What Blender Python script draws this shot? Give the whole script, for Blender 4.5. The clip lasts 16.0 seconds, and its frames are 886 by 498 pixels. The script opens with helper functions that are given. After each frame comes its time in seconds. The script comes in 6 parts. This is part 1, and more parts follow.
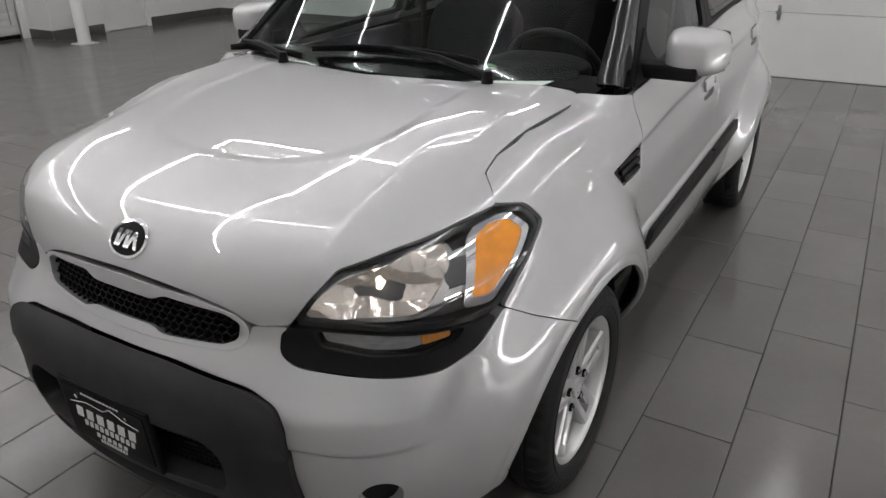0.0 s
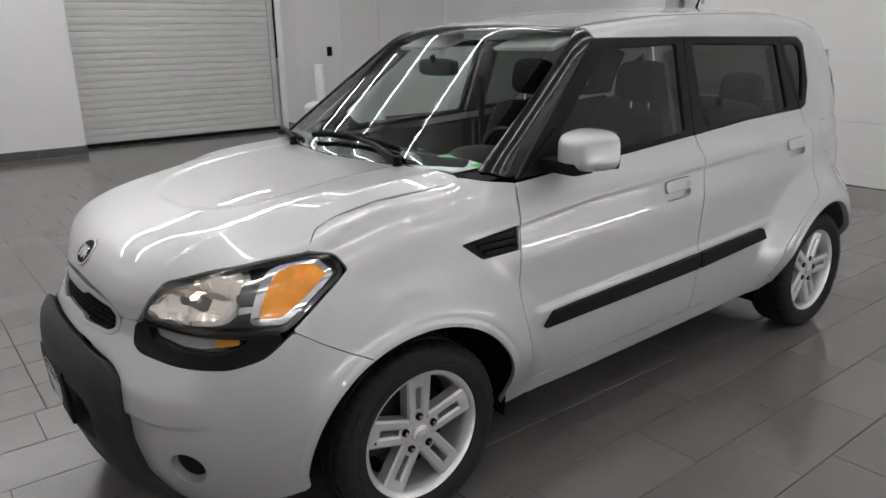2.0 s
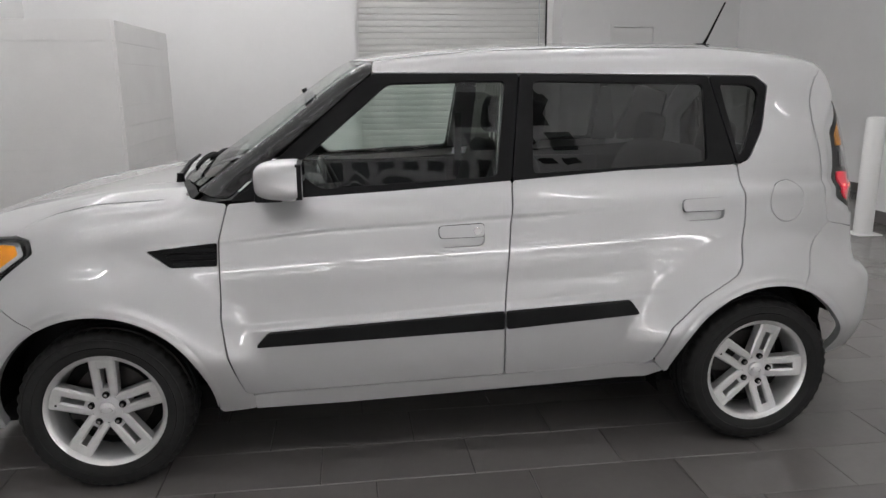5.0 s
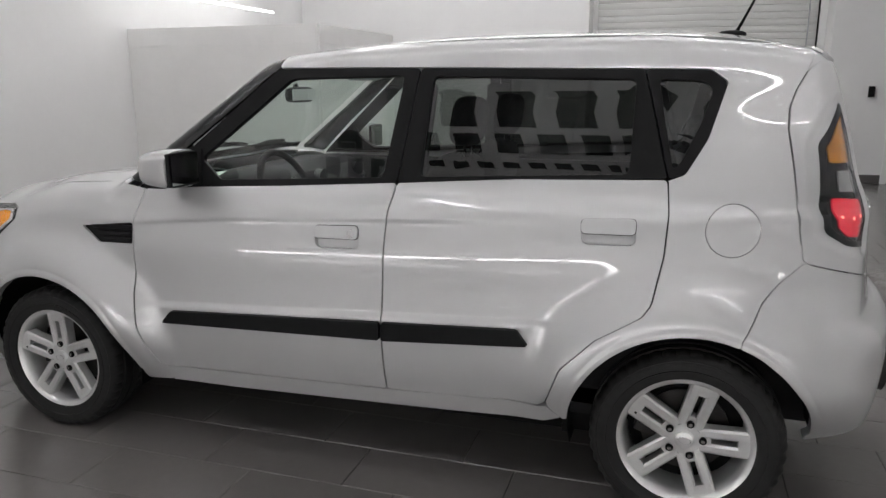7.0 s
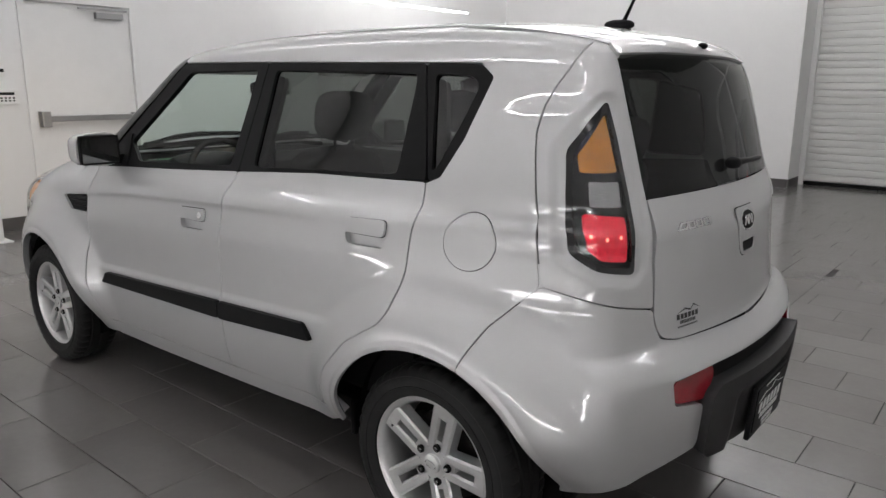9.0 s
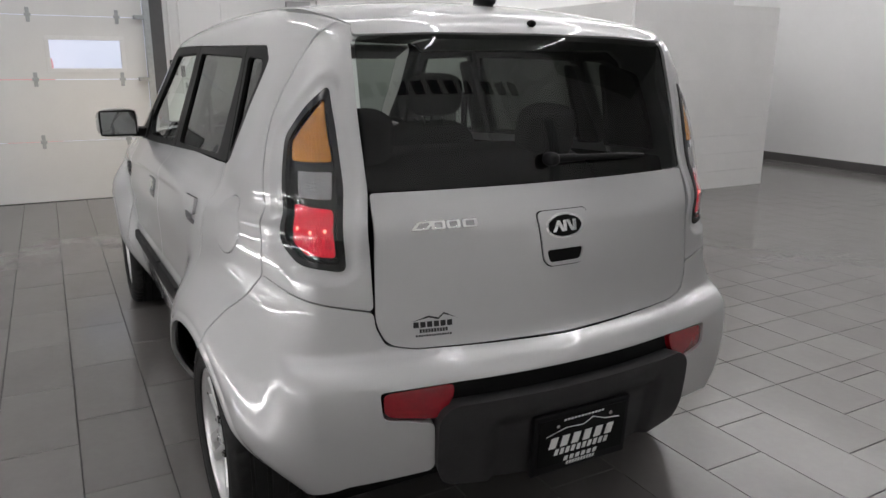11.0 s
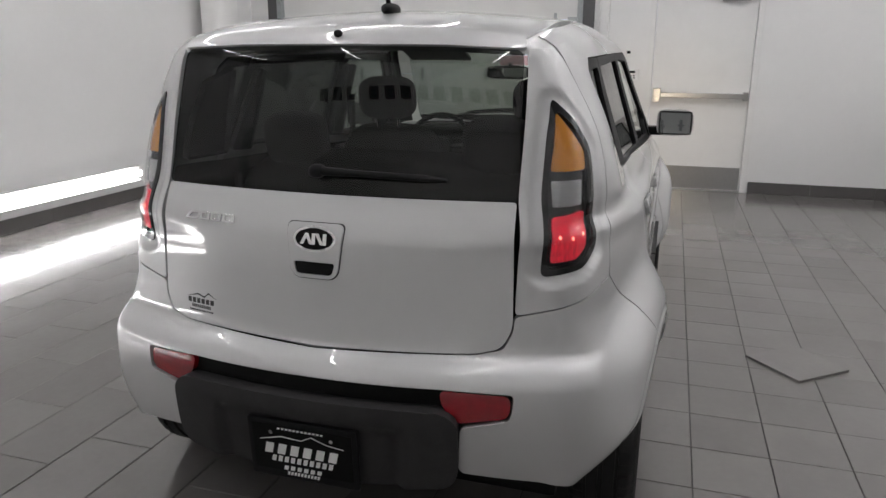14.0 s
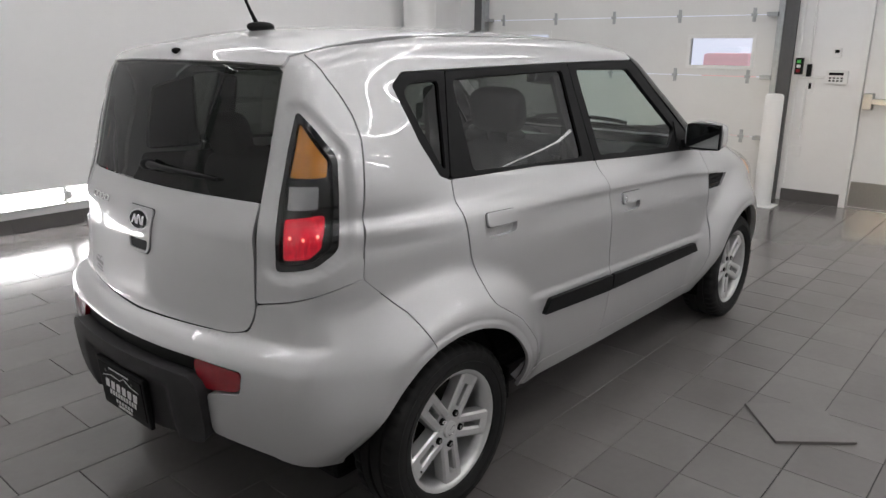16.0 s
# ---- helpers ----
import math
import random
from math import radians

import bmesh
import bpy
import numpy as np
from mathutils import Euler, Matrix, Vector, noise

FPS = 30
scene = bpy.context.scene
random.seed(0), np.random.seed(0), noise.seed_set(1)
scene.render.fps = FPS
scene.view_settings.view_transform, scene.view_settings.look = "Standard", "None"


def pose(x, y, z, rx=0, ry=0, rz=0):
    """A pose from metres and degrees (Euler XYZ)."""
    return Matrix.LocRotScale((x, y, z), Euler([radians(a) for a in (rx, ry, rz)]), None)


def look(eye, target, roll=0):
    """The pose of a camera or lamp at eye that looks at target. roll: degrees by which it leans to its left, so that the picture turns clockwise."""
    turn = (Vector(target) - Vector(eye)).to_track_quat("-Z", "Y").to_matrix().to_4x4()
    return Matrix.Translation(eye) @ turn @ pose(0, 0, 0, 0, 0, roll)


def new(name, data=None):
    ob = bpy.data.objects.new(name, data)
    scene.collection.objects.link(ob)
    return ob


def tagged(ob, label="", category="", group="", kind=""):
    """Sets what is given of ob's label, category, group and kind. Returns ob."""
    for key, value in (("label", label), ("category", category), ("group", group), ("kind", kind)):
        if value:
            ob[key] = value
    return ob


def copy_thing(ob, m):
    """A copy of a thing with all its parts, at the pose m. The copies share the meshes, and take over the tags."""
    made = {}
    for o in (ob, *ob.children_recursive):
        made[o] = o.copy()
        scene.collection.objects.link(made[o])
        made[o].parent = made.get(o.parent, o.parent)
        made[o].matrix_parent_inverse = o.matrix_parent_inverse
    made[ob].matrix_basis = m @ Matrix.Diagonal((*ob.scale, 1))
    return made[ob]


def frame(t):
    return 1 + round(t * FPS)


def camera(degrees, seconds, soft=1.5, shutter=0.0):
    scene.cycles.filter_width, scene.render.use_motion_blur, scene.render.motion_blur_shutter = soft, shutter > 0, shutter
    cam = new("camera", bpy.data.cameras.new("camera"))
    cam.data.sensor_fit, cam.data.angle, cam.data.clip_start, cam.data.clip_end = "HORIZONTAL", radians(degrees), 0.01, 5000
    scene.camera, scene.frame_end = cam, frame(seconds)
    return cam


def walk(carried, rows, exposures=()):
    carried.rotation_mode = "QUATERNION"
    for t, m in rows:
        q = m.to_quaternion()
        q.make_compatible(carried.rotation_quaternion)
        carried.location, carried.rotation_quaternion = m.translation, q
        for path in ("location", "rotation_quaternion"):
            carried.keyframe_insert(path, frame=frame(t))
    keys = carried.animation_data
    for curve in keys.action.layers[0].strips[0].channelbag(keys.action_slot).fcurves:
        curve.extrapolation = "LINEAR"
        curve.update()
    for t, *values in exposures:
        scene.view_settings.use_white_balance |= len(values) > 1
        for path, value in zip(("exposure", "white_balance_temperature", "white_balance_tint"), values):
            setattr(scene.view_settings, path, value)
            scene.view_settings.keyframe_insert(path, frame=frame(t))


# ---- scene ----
from mathutils.geometry import delaunay_2d_cdt

cam = camera(63.07, 16.0)
ROWS = [
    (0.00, 2.911, 1.398, 1.531, 65.15, 0.64, 120.84),
    (0.50, 2.920, 1.666, 1.544, 68.21, 0.84, 126.23),
    (1.00, 2.843, 1.966, 1.542, 70.57, 0.85, 132.04),
    (1.50, 2.660, 2.223, 1.518, 72.63, 1.15, 136.47),
    (2.00, 2.448, 2.511, 1.522, 73.49, 1.05, 142.04),
    (2.50, 2.204, 2.816, 1.473, 75.46, 1.36, 147.89),
    (3.00, 1.874, 3.002, 1.509, 76.43, 0.78, 153.29),
    (3.50, 1.511, 3.207, 1.479, 76.88, 0.68, 158.74),
    (4.00, 1.160, 3.320, 1.455, 76.94, 0.58, 163.96),
    (4.50, 0.756, 3.367, 1.476, 76.85, 0.49, 168.46),
    (5.00, 0.365, 3.422, 1.469, 76.91, 0.39, 172.44),
    (6.25, -0.628, 3.324, 1.463, 76.84, 0.30, 187.52),
    (7.50, -1.534, 2.971, 1.430, 77.20, 0.06, 204.07),
    (8.00, -1.893, 2.820, 1.422, 77.18, -0.18, 209.96),
    (8.50, -2.197, 2.568, 1.417, 77.11, -0.21, 215.06),
    (9.00, -2.543, 2.339, 1.425, 77.05, -0.34, 219.62),
    (9.50, -2.809, 2.104, 1.415, 76.95, -0.31, 223.98),
    (10.00, -3.010, 1.804, 1.427, 76.44, -0.29, 228.96),
    (11.25, -3.465, 1.028, 1.439, 75.34, -0.30, 245.76),
    (12.50, -3.653, 0.194, 1.461, 74.84, -0.21, 265.57),
    (13.00, -3.641, -0.153, 1.482, 74.81, -0.12, 272.95),
    (13.50, -3.634, -0.523, 1.482, 75.24, -0.35, 280.03),
    (14.00, -3.536, -0.880, 1.492, 74.85, -0.24, 287.30),
    (14.50, -3.444, -1.252, 1.518, 74.57, -0.26, 293.88),
    (15.00, -3.334, -1.607, 1.551, 73.98, -0.12, 300.19),
    (15.50, -3.138, -1.919, 1.554, 74.05, -0.12, 305.61),
    (16.00, -2.936, -2.251, 1.565, 74.19, -0.21, 311.01),
]
walk(cam, [(t, pose(x, y, z, rx, ry, rz)) for t, x, y, z, rx, ry, rz in ROWS])

# ---- world and light ----
world = bpy.data.worlds.new("world")
scene.world = world
world.use_nodes = True
world.node_tree.nodes["Background"].inputs[0].default_value = (0.75, 0.80, 0.85, 1)
world.node_tree.nodes["Background"].inputs[1].default_value = 0.3
TUBE_STRENGTH = 36.5
scene.view_settings.exposure = 0.0


# ---- materials ----
def material(name, color=(0.5, 0.5, 0.5), rough=0.5, metal=0.0, coat=0.0, coat_rough=0.03, vary=0.0, scale=8.0, bump=0.0, bump_scale=60.0, glow=None, glow_power=0.0,
             spec=0.5, stretch=(1, 1, 1), by_object=0.0, rough_vary=0.0, aniso=0.0):
    m = bpy.data.materials.new(name)
    m.use_nodes = True
    nt = m.node_tree
    b = nt.nodes["Principled BSDF"]
    b.inputs["Base Color"].default_value = (*color, 1)
    b.inputs["Roughness"].default_value = rough
    b.inputs["Metallic"].default_value = metal
    b.inputs["Coat Weight"].default_value = coat
    b.inputs["Coat Roughness"].default_value = coat_rough
    b.inputs["Specular IOR Level"].default_value = spec
    if glow:
        b.inputs["Emission Color"].default_value = (*glow, 1)
        b.inputs["Emission Strength"].default_value = glow_power
    if vary or bump or by_object or rough_vary:
        tc = nt.nodes.new("ShaderNodeTexCoord")
        mp = nt.nodes.new("ShaderNodeMapping")
        mp.inputs["Scale"].default_value = stretch
        geo = nt.nodes.new("ShaderNodeNewGeometry")
        nt.links.new(geo.outputs["Position"], mp.inputs["Vector"])
    if vary or by_object:
        n1 = nt.nodes.new("ShaderNodeTexNoise")
        n1.inputs["Scale"].default_value, n1.inputs["Detail"].default_value, n1.inputs["Roughness"].default_value = scale, 6, 0.62
        nt.links.new(mp.outputs[0], n1.inputs["Vector"])
        n2 = nt.nodes.new("ShaderNodeTexNoise")
        n2.inputs["Scale"].default_value, n2.inputs["Detail"].default_value = scale * 14, 3
        nt.links.new(mp.outputs[0], n2.inputs["Vector"])
        mix = nt.nodes.new("ShaderNodeMath")
        mix.operation = "MULTIPLY_ADD"
        mix.inputs[1].default_value = 0.3
        nt.links.new(n2.outputs[0], mix.inputs[0])
        nt.links.new(n1.outputs[0], mix.inputs[2])
        rng = nt.nodes.new("ShaderNodeMapRange")
        rng.inputs[1].default_value, rng.inputs[2].default_value = 0.35, 0.95
        rng.inputs[3].default_value, rng.inputs[4].default_value = 1 - vary, 1 + vary
        nt.links.new(mix.outputs[0], rng.inputs[0])
        last = rng.outputs[0]
        if by_object:
            oi = nt.nodes.new("ShaderNodeObjectInfo")
            r2 = nt.nodes.new("ShaderNodeMapRange")
            r2.inputs[3].default_value, r2.inputs[4].default_value = 1 - by_object, 1 + by_object
            nt.links.new(oi.outputs["Random"], r2.inputs[0])
            mu = nt.nodes.new("ShaderNodeMath")
            mu.operation = "MULTIPLY"
            nt.links.new(last, mu.inputs[0])
            nt.links.new(r2.outputs[0], mu.inputs[1])
            last = mu.outputs[0]
        mul = nt.nodes.new("ShaderNodeVectorMath")
        mul.operation = "SCALE"
        mul.inputs[0].default_value = color
        nt.links.new(last, mul.inputs["Scale"])
        nt.links.new(mul.outputs[0], b.inputs["Base Color"])
        if rough_vary:
            rr = nt.nodes.new("ShaderNodeMapRange")
            rr.inputs[1].default_value, rr.inputs[2].default_value = 0.35, 0.95
            rr.inputs[3].default_value, rr.inputs[4].default_value = rough - rough_vary, rough + rough_vary
            nt.links.new(mix.outputs[0], rr.inputs[0])
            nt.links.new(rr.outputs[0], b.inputs["Roughness"])
    if bump:
        n3 = nt.nodes.new("ShaderNodeTexNoise")
        n3.inputs["Scale"].default_value, n3.inputs["Detail"].default_value = bump_scale, 4
        nt.links.new(mp.outputs[0], n3.inputs["Vector"])
        bp = nt.nodes.new("ShaderNodeBump")
        bp.inputs["Strength"].default_value, bp.inputs["Distance"].default_value = bump, 0.002
        nt.links.new(n3.outputs[0], bp.inputs["Height"])
        nt.links.new(bp.outputs[0], b.inputs["Normal"])
    return m


def pane_material(name, tint, gloss=0.05, rough=0.0):
    """Thin tinted glass: clear through, with a mirror that grows to the edge of view."""
    m = bpy.data.materials.new(name)
    m.use_nodes = True
    nt = m.node_tree
    nt.nodes.clear()
    out = nt.nodes.new("ShaderNodeOutputMaterial")
    tr = nt.nodes.new("ShaderNodeBsdfTransparent")
    tr.inputs[0].default_value = (*tint, 1)
    gl = nt.nodes.new("ShaderNodeBsdfGlossy")
    gl.inputs["Roughness"].default_value = rough
    lw = nt.nodes.new("ShaderNodeLayerWeight")
    lw.inputs["Blend"].default_value = 0.5
    pw = nt.nodes.new("ShaderNodeMath")
    pw.operation = "POWER"
    pw.inputs[1].default_value = 5.0
    nt.links.new(lw.outputs["Facing"], pw.inputs[0])
    fr = nt.nodes.new("ShaderNodeMapRange")
    fr.inputs[3].default_value, fr.inputs[4].default_value = gloss, 0.9
    nt.links.new(pw.outputs[0], fr.inputs[0])
    mx = nt.nodes.new("ShaderNodeMixShader")
    nt.links.new(fr.outputs[0], mx.inputs[0])
    nt.links.new(tr.outputs[0], mx.inputs[1])
    nt.links.new(gl.outputs[0], mx.inputs[2])
    nt.links.new(mx.outputs[0], out.inputs[0])
    return m


WALL = material("white wall paint", (0.78, 0.78, 0.775), 0.55, vary=0.03, scale=1.2, bump=0.05, bump_scale=180)
CEILING = material("grey ceiling paint", (0.27, 0.27, 0.265), 0.7, vary=0.03, scale=2)
BASE = material("grey base tile", (0.095, 0.09, 0.088), 0.35, vary=0.12, scale=6)
TILE = material("grey floor tile", (0.158, 0.148, 0.143), 0.17, vary=0.10, scale=2.2, bump=0.05, bump_scale=140, by_object=0.08, rough_vary=0.03, spec=0.7)
GROUT = material("dark grout", (0.035, 0.033, 0.032), 0.8, vary=0.2, scale=30)
SHUTTER = material("white enamelled slat", (0.66, 0.66, 0.64), 0.4, vary=0.04, scale=4)
PANEL = material("white door panel", (0.74, 0.74, 0.725), 0.35, vary=0.03, scale=3, bump=0.08, bump_scale=90)
SIDING = material("white lapped board", (0.76, 0.755, 0.745), 0.5, vary=0.04, scale=3)
STEEL = material("brushed steel", (0.45, 0.45, 0.45), 0.32, 1.0, vary=0.1, scale=20, stretch=(1, 12, 1))
GALV = material("galvanised steel", (0.42, 0.44, 0.45), 0.42, 0.9, vary=0.18, scale=25)
WHITE_METAL = material("white painted metal", (0.77, 0.77, 0.76), 0.4, vary=0.03, scale=6)
TUBE = material("light tube", (0.9, 0.9, 0.9), 0.4, glow=(1.0, 0.982, 0.997), glow_power=TUBE_STRENGTH)
WALL_TUBE = material("wall light tube", (0.9, 0.9, 0.9), 0.4, glow=(1.0, 0.982, 0.997), glow_power=19.0)
DIM_TUBE = material("dim light tube", (0.9, 0.9, 0.9), 0.4, glow=(1.0, 1.0, 1.0), glow_power=6.5)
OUTSIDE = material("daylight outside", (0.3, 0.3, 0.35), 0.8, glow=(0.75, 0.80, 0.95), glow_power=1.0)
# the outside paints glow in place of daylight falling on the cars
OUTRED = material("red paint with daylight glow", (0.5, 0.05, 0.06), 0.5, glow=(0.66, 0.50, 0.55), glow_power=0.7)
OUTBLUE = material("blue grey paint with daylight glow", (0.3, 0.34, 0.42), 0.5, glow=(0.42, 0.50, 0.66), glow_power=0.7)
DARK_PLASTIC = material("dark plastic", (0.005, 0.005, 0.005), 0.5, spec=0.12, vary=0.15, scale=30)
SEAL = material("grey rubber seal", (0.085, 0.085, 0.087), 0.6, vary=0.12, scale=12)
LETTER = material("black letter", (0.015, 0.015, 0.016), 0.45)

PAINT = material("silver metallic paint", (0.545, 0.547, 0.55), 0.43, 0.46, coat=1.0, coat_rough=0.028, vary=0.012, scale=160, spec=0.2)
PAINT.node_tree.nodes["Principled BSDF"].inputs["Coat IOR"].default_value = 1.6
BLACK_TRIM = material("grained black plastic", (0.0075, 0.0075, 0.008), 0.5, spec=0.15, vary=0.2, scale=25, bump=0.12, bump_scale=260)
GREY_TRIM = material("worn charcoal plastic", (0.031, 0.030, 0.031), 0.52, spec=0.2, vary=0.22, scale=14, bump=0.12, bump_scale=260)
GLOSS_BLACK = material("gloss black", (0.006, 0.006, 0.0065), 0.12, coat=0.25)
RUBBER = material("black rubber", (0.004, 0.004, 0.004), 0.65, spec=0.1)
TYRE = material("tyre rubber", (0.014, 0.014, 0.014), 0.62, spec=0.25, vary=0.25, scale=20, bump=0.3, bump_scale=300)
ALLOY = material("silver alloy", (0.66, 0.66, 0.655), 0.33, 0.62, coat=0.6, coat_rough=0.1, vary=0.06, scale=40)
ALLOY_DARK = material("dark wheel pocket", (0.10, 0.10, 0.10), 0.45, 0.6)
FLANGE = material("worn pale flange", (0.42, 0.40, 0.33), 0.6, vary=0.5, scale=14)
IRON = material("brake iron", (0.035, 0.033, 0.032), 0.5, 0.7, vary=0.3, scale=30)
CHROME = material("chrome", (0.78, 0.78, 0.78), 0.08, 1.0)
MIRROR = material("mirror", (0.85, 0.86, 0.86), 0.01, 1.0)
DIM_MIRROR = material("dark mirror", (0.25, 0.26, 0.26), 0.02, 1.0)
AMBER_REAR = material("rear amber lens", (0.55, 0.21, 0.012), 0.18, coat=1.0, vary=0.3, scale=30, bump=1.0, bump_scale=70, stretch=(3, 3, 1))
AMBER = material("amber lens", (0.92, 0.33, 0.006), 0.2, coat=0.2, glow=(1.0, 0.30, 0.02), glow_power=0.05, vary=0.35, scale=30, bump=1.0, bump_scale=60)
RED = material("red lens", (0.26, 0.006, 0.014), 0.15, coat=1.0, vary=0.15, scale=50)
RED_LIT = material("lit red lens", (0.7, 0.015, 0.04), 0.15, coat=1.0, glow=(1.0, 0.02, 0.05), glow_power=0.20, vary=0.55, scale=45, bump=1.0, bump_scale=90, stretch=(3, 3, 1))
RED_HOT = material("red lamp glow", (0.9, 0.1, 0.1), 0.2, glow=(1.0, 0.22, 0.16), glow_power=2.2)
CLEAR_LENS = material("ribbed clear lens", (0.36, 0.36, 0.37), 0.15, 0.5, coat=1.0, bump=0.8, bump_scale=60, stretch=(1, 1, 4), vary=0.3, scale=40)
REFLECTOR = material("lamp reflector", (0.93, 0.86, 0.79), 0.14, 0.9, bump=0.35, bump_scale=45, vary=0.10, scale=14)
BULB = material("lit bulb", (1, 0.9, 0.7), 0.3, glow=(1.0, 0.82, 0.60), glow_power=9.0)
LAMP_GREY = material("grey lamp bezel", (0.075, 0.075, 0.078), 0.25, 0.3, coat=0.5)
CLOTH = material("dark grey seat cloth", (0.011, 0.011, 0.012), 0.9, spec=0.1, vary=0.2, scale=30)
INNER = material("dark cabin plastic", (0.008, 0.008, 0.009), 0.6, spec=0.2, vary=0.15, scale=30)
HEADLINER = material("grey headliner", (0.45, 0.45, 0.44), 0.95, vary=0.06, scale=40)
PAPER = material("pale paper", (0.72, 0.80, 0.74), 0.6)
GREEN = material("green ink", (0.10, 0.62, 0.12), 0.6)
WINDSCREEN = pane_material("windscreen glass", (0.80, 0.87, 0.83), 0.05)
SIDE_GLASS = pane_material("side glass", (0.80, 0.87, 0.83), 0.065)
DARK_GLASS = pane_material("privacy glass", (0.17, 0.18, 0.17), 0.065)
REAR_GLASS = pane_material("rear privacy glass", (0.24, 0.26, 0.24), 0.038)
LENS = pane_material("clear lamp lens", (0.96, 0.96, 0.96), 0.045)


# ---- mesh helpers ----
def part(name, bm, mat, parent=None, label="", smooth_faces=False):
    me = bpy.data.meshes.new(name)
    bmesh.ops.recalc_face_normals(bm, faces=bm.faces[:])
    bm.to_mesh(me)
    bm.free()
    if smooth_faces:
        me.polygons.foreach_set("use_smooth", [True] * len(me.polygons))
        me.set_sharp_from_angle(angle=radians(38))
    me.materials.append(mat)
    ob = new(name, me)
    if parent:
        ob.parent = parent
    if label:
        ob["label"] = label
    return ob


def add_box(bm, lo, hi, bevel=0.0, turn=None):
    c = [(a + b) / 2 for a, b in zip(lo, hi)]
    s = [b - a for a, b in zip(lo, hi)]
    m = Matrix.Translation(c) @ (turn or Matrix()) @ Matrix.Diagonal((*s, 1))
    r = bmesh.ops.create_cube(bm, size=1, matrix=m)
    if bevel:
        es = list({e for v in r["verts"] for e in v.link_edges})
        bmesh.ops.bevel(bm, geom=es, offset=bevel, segments=2, affect="EDGES", profile=0.7)
    return bm


def box(lo, hi, bevel=0.0, turn=None):
    return add_box(bmesh.new(), lo, hi, bevel, turn)


def add_rod(bm, a, b, r, r2=None, seg=16):
    a, b = Vector(a), Vector(b)
    d = b - a
    m = Matrix.Translation((a + b) / 2) @ d.to_track_quat("Z", "Y").to_matrix().to_4x4()
    bmesh.ops.create_cone(bm, cap_ends=True, segments=seg, radius1=r, radius2=r if r2 is None else r2, depth=d.length, matrix=m)
    return bm


def rod(a, b, r, r2=None, seg=16):
    return add_rod(bmesh.new(), a, b, r, r2, seg)


def add_sweep(bm, pts, r, seg=10):
    """A round bar along points."""
    rings = []
    pts = [Vector(p) for p in pts]
    for i, p in enumerate(pts):
        d = (pts[min(i + 1, len(pts) - 1)] - pts[max(i - 1, 0)]).normalized()
        q = d.to_track_quat("Z", "Y")
        rr = r[i] if isinstance(r, (list, tuple)) else r
        rings.append([bm.verts.new(p + q @ Vector((rr * math.cos(a), rr * math.sin(a), 0))) for a in [2 * math.pi * k / seg for k in range(seg)]])
    for r0, r1 in zip(rings, rings[1:]):
        for k in range(seg):
            bm.faces.new((r0[k], r0[(k + 1) % seg], r1[(k + 1) % seg], r1[k]))
    bm.faces.new(rings[0][::-1])
    bm.faces.new(rings[-1])
    return bm


def lathe(profile_pts, seg=48, closed=True):
    """Turned about the y axis: (radius, y) pairs."""
    bm = bmesh.new()
    rings = []
    for k in range(seg):
        a = 2 * math.pi * k / seg
        rings.append([bm.verts.new((r * math.cos(a), y, r * math.sin(a))) for r, y in profile_pts])
    n = len(profile_pts)
    for k in range(seg):
        A, B = rings[k], rings[(k + 1) % seg]
        for i in range(n if closed else n - 1):
            j = (i + 1) % n
            bm.faces.new((A[i], A[j], B[j], B[i]))
    return bm


def prism(outline, y0, y1):
    """An x-z outline made solid from y0 to y1."""
    bm = bmesh.new()
    a = [bm.verts.new((x, y0, z)) for x, z in outline]
    b = [bm.verts.new((x, y1, z)) for x, z in outline]
    n = len(outline)
    bm.faces.new(a)
    bm.faces.new(b[::-1])
    for i in range(n):
        bm.faces.new((a[i], b[i], b[(i + 1) % n], a[(i + 1) % n]))
    return bm


def shift(bm, m):
    bmesh.ops.transform(bm, matrix=m, verts=bm.verts[:])
    return bm


def thing(name, label, category, place=(0, 0, 0), group="", kind=""):
    ob = new(name)
    ob.location = place
    return tagged(ob, label, category, group, kind)


def solid(name, lo, hi, mat, label="", category="", kind="structure", bevel=0.0):
    return tagged(part(name, box(lo, hi, bevel), mat), label, category, kind=kind)



# ---- the room ----
FRONT, LEFT, FAR, BACK, DEEP, HIGH = 5.08, 4.40, -8.60, -5.10, -9.20, 4.5
solid("ground", (-8, -13, -0.30), (9, 6, -0.06), GROUT, "dark screed under the floor tiles", "floor")
solid("ceiling", (-8, -12, HIGH), (7, 6, HIGH + 0.2), CEILING, "plain grey painted ceiling", "ceiling")
solid("wall_left", (-6.4, LEFT, 0), (FRONT, LEFT + 0.2, HIGH), WALL, "smooth white painted wall", "wall")


def pierced(name, at, axis, span, holes, label):
    """A wall 0.2 m thick across the axis (0: x, 1: y), with holes (from, to, top) that go through it."""
    bm = bmesh.new()
    cuts = sorted(holes)
    start = span[0]
    for a, b, top in cuts + [(span[1], span[1], 0)]:
        for lo, hi, z0 in ((start, a, 0), (a, b, top)):
            if hi - lo > 0.001:
                if axis == 0:
                    add_box(bm, (at[0], lo, z0), (at[1], hi, HIGH))
                else:
                    add_box(bm, (lo, at[0], z0), (hi, at[1], HIGH))
        start = b
    return tagged(part(name, bm, WALL), label, "wall", kind="structure")


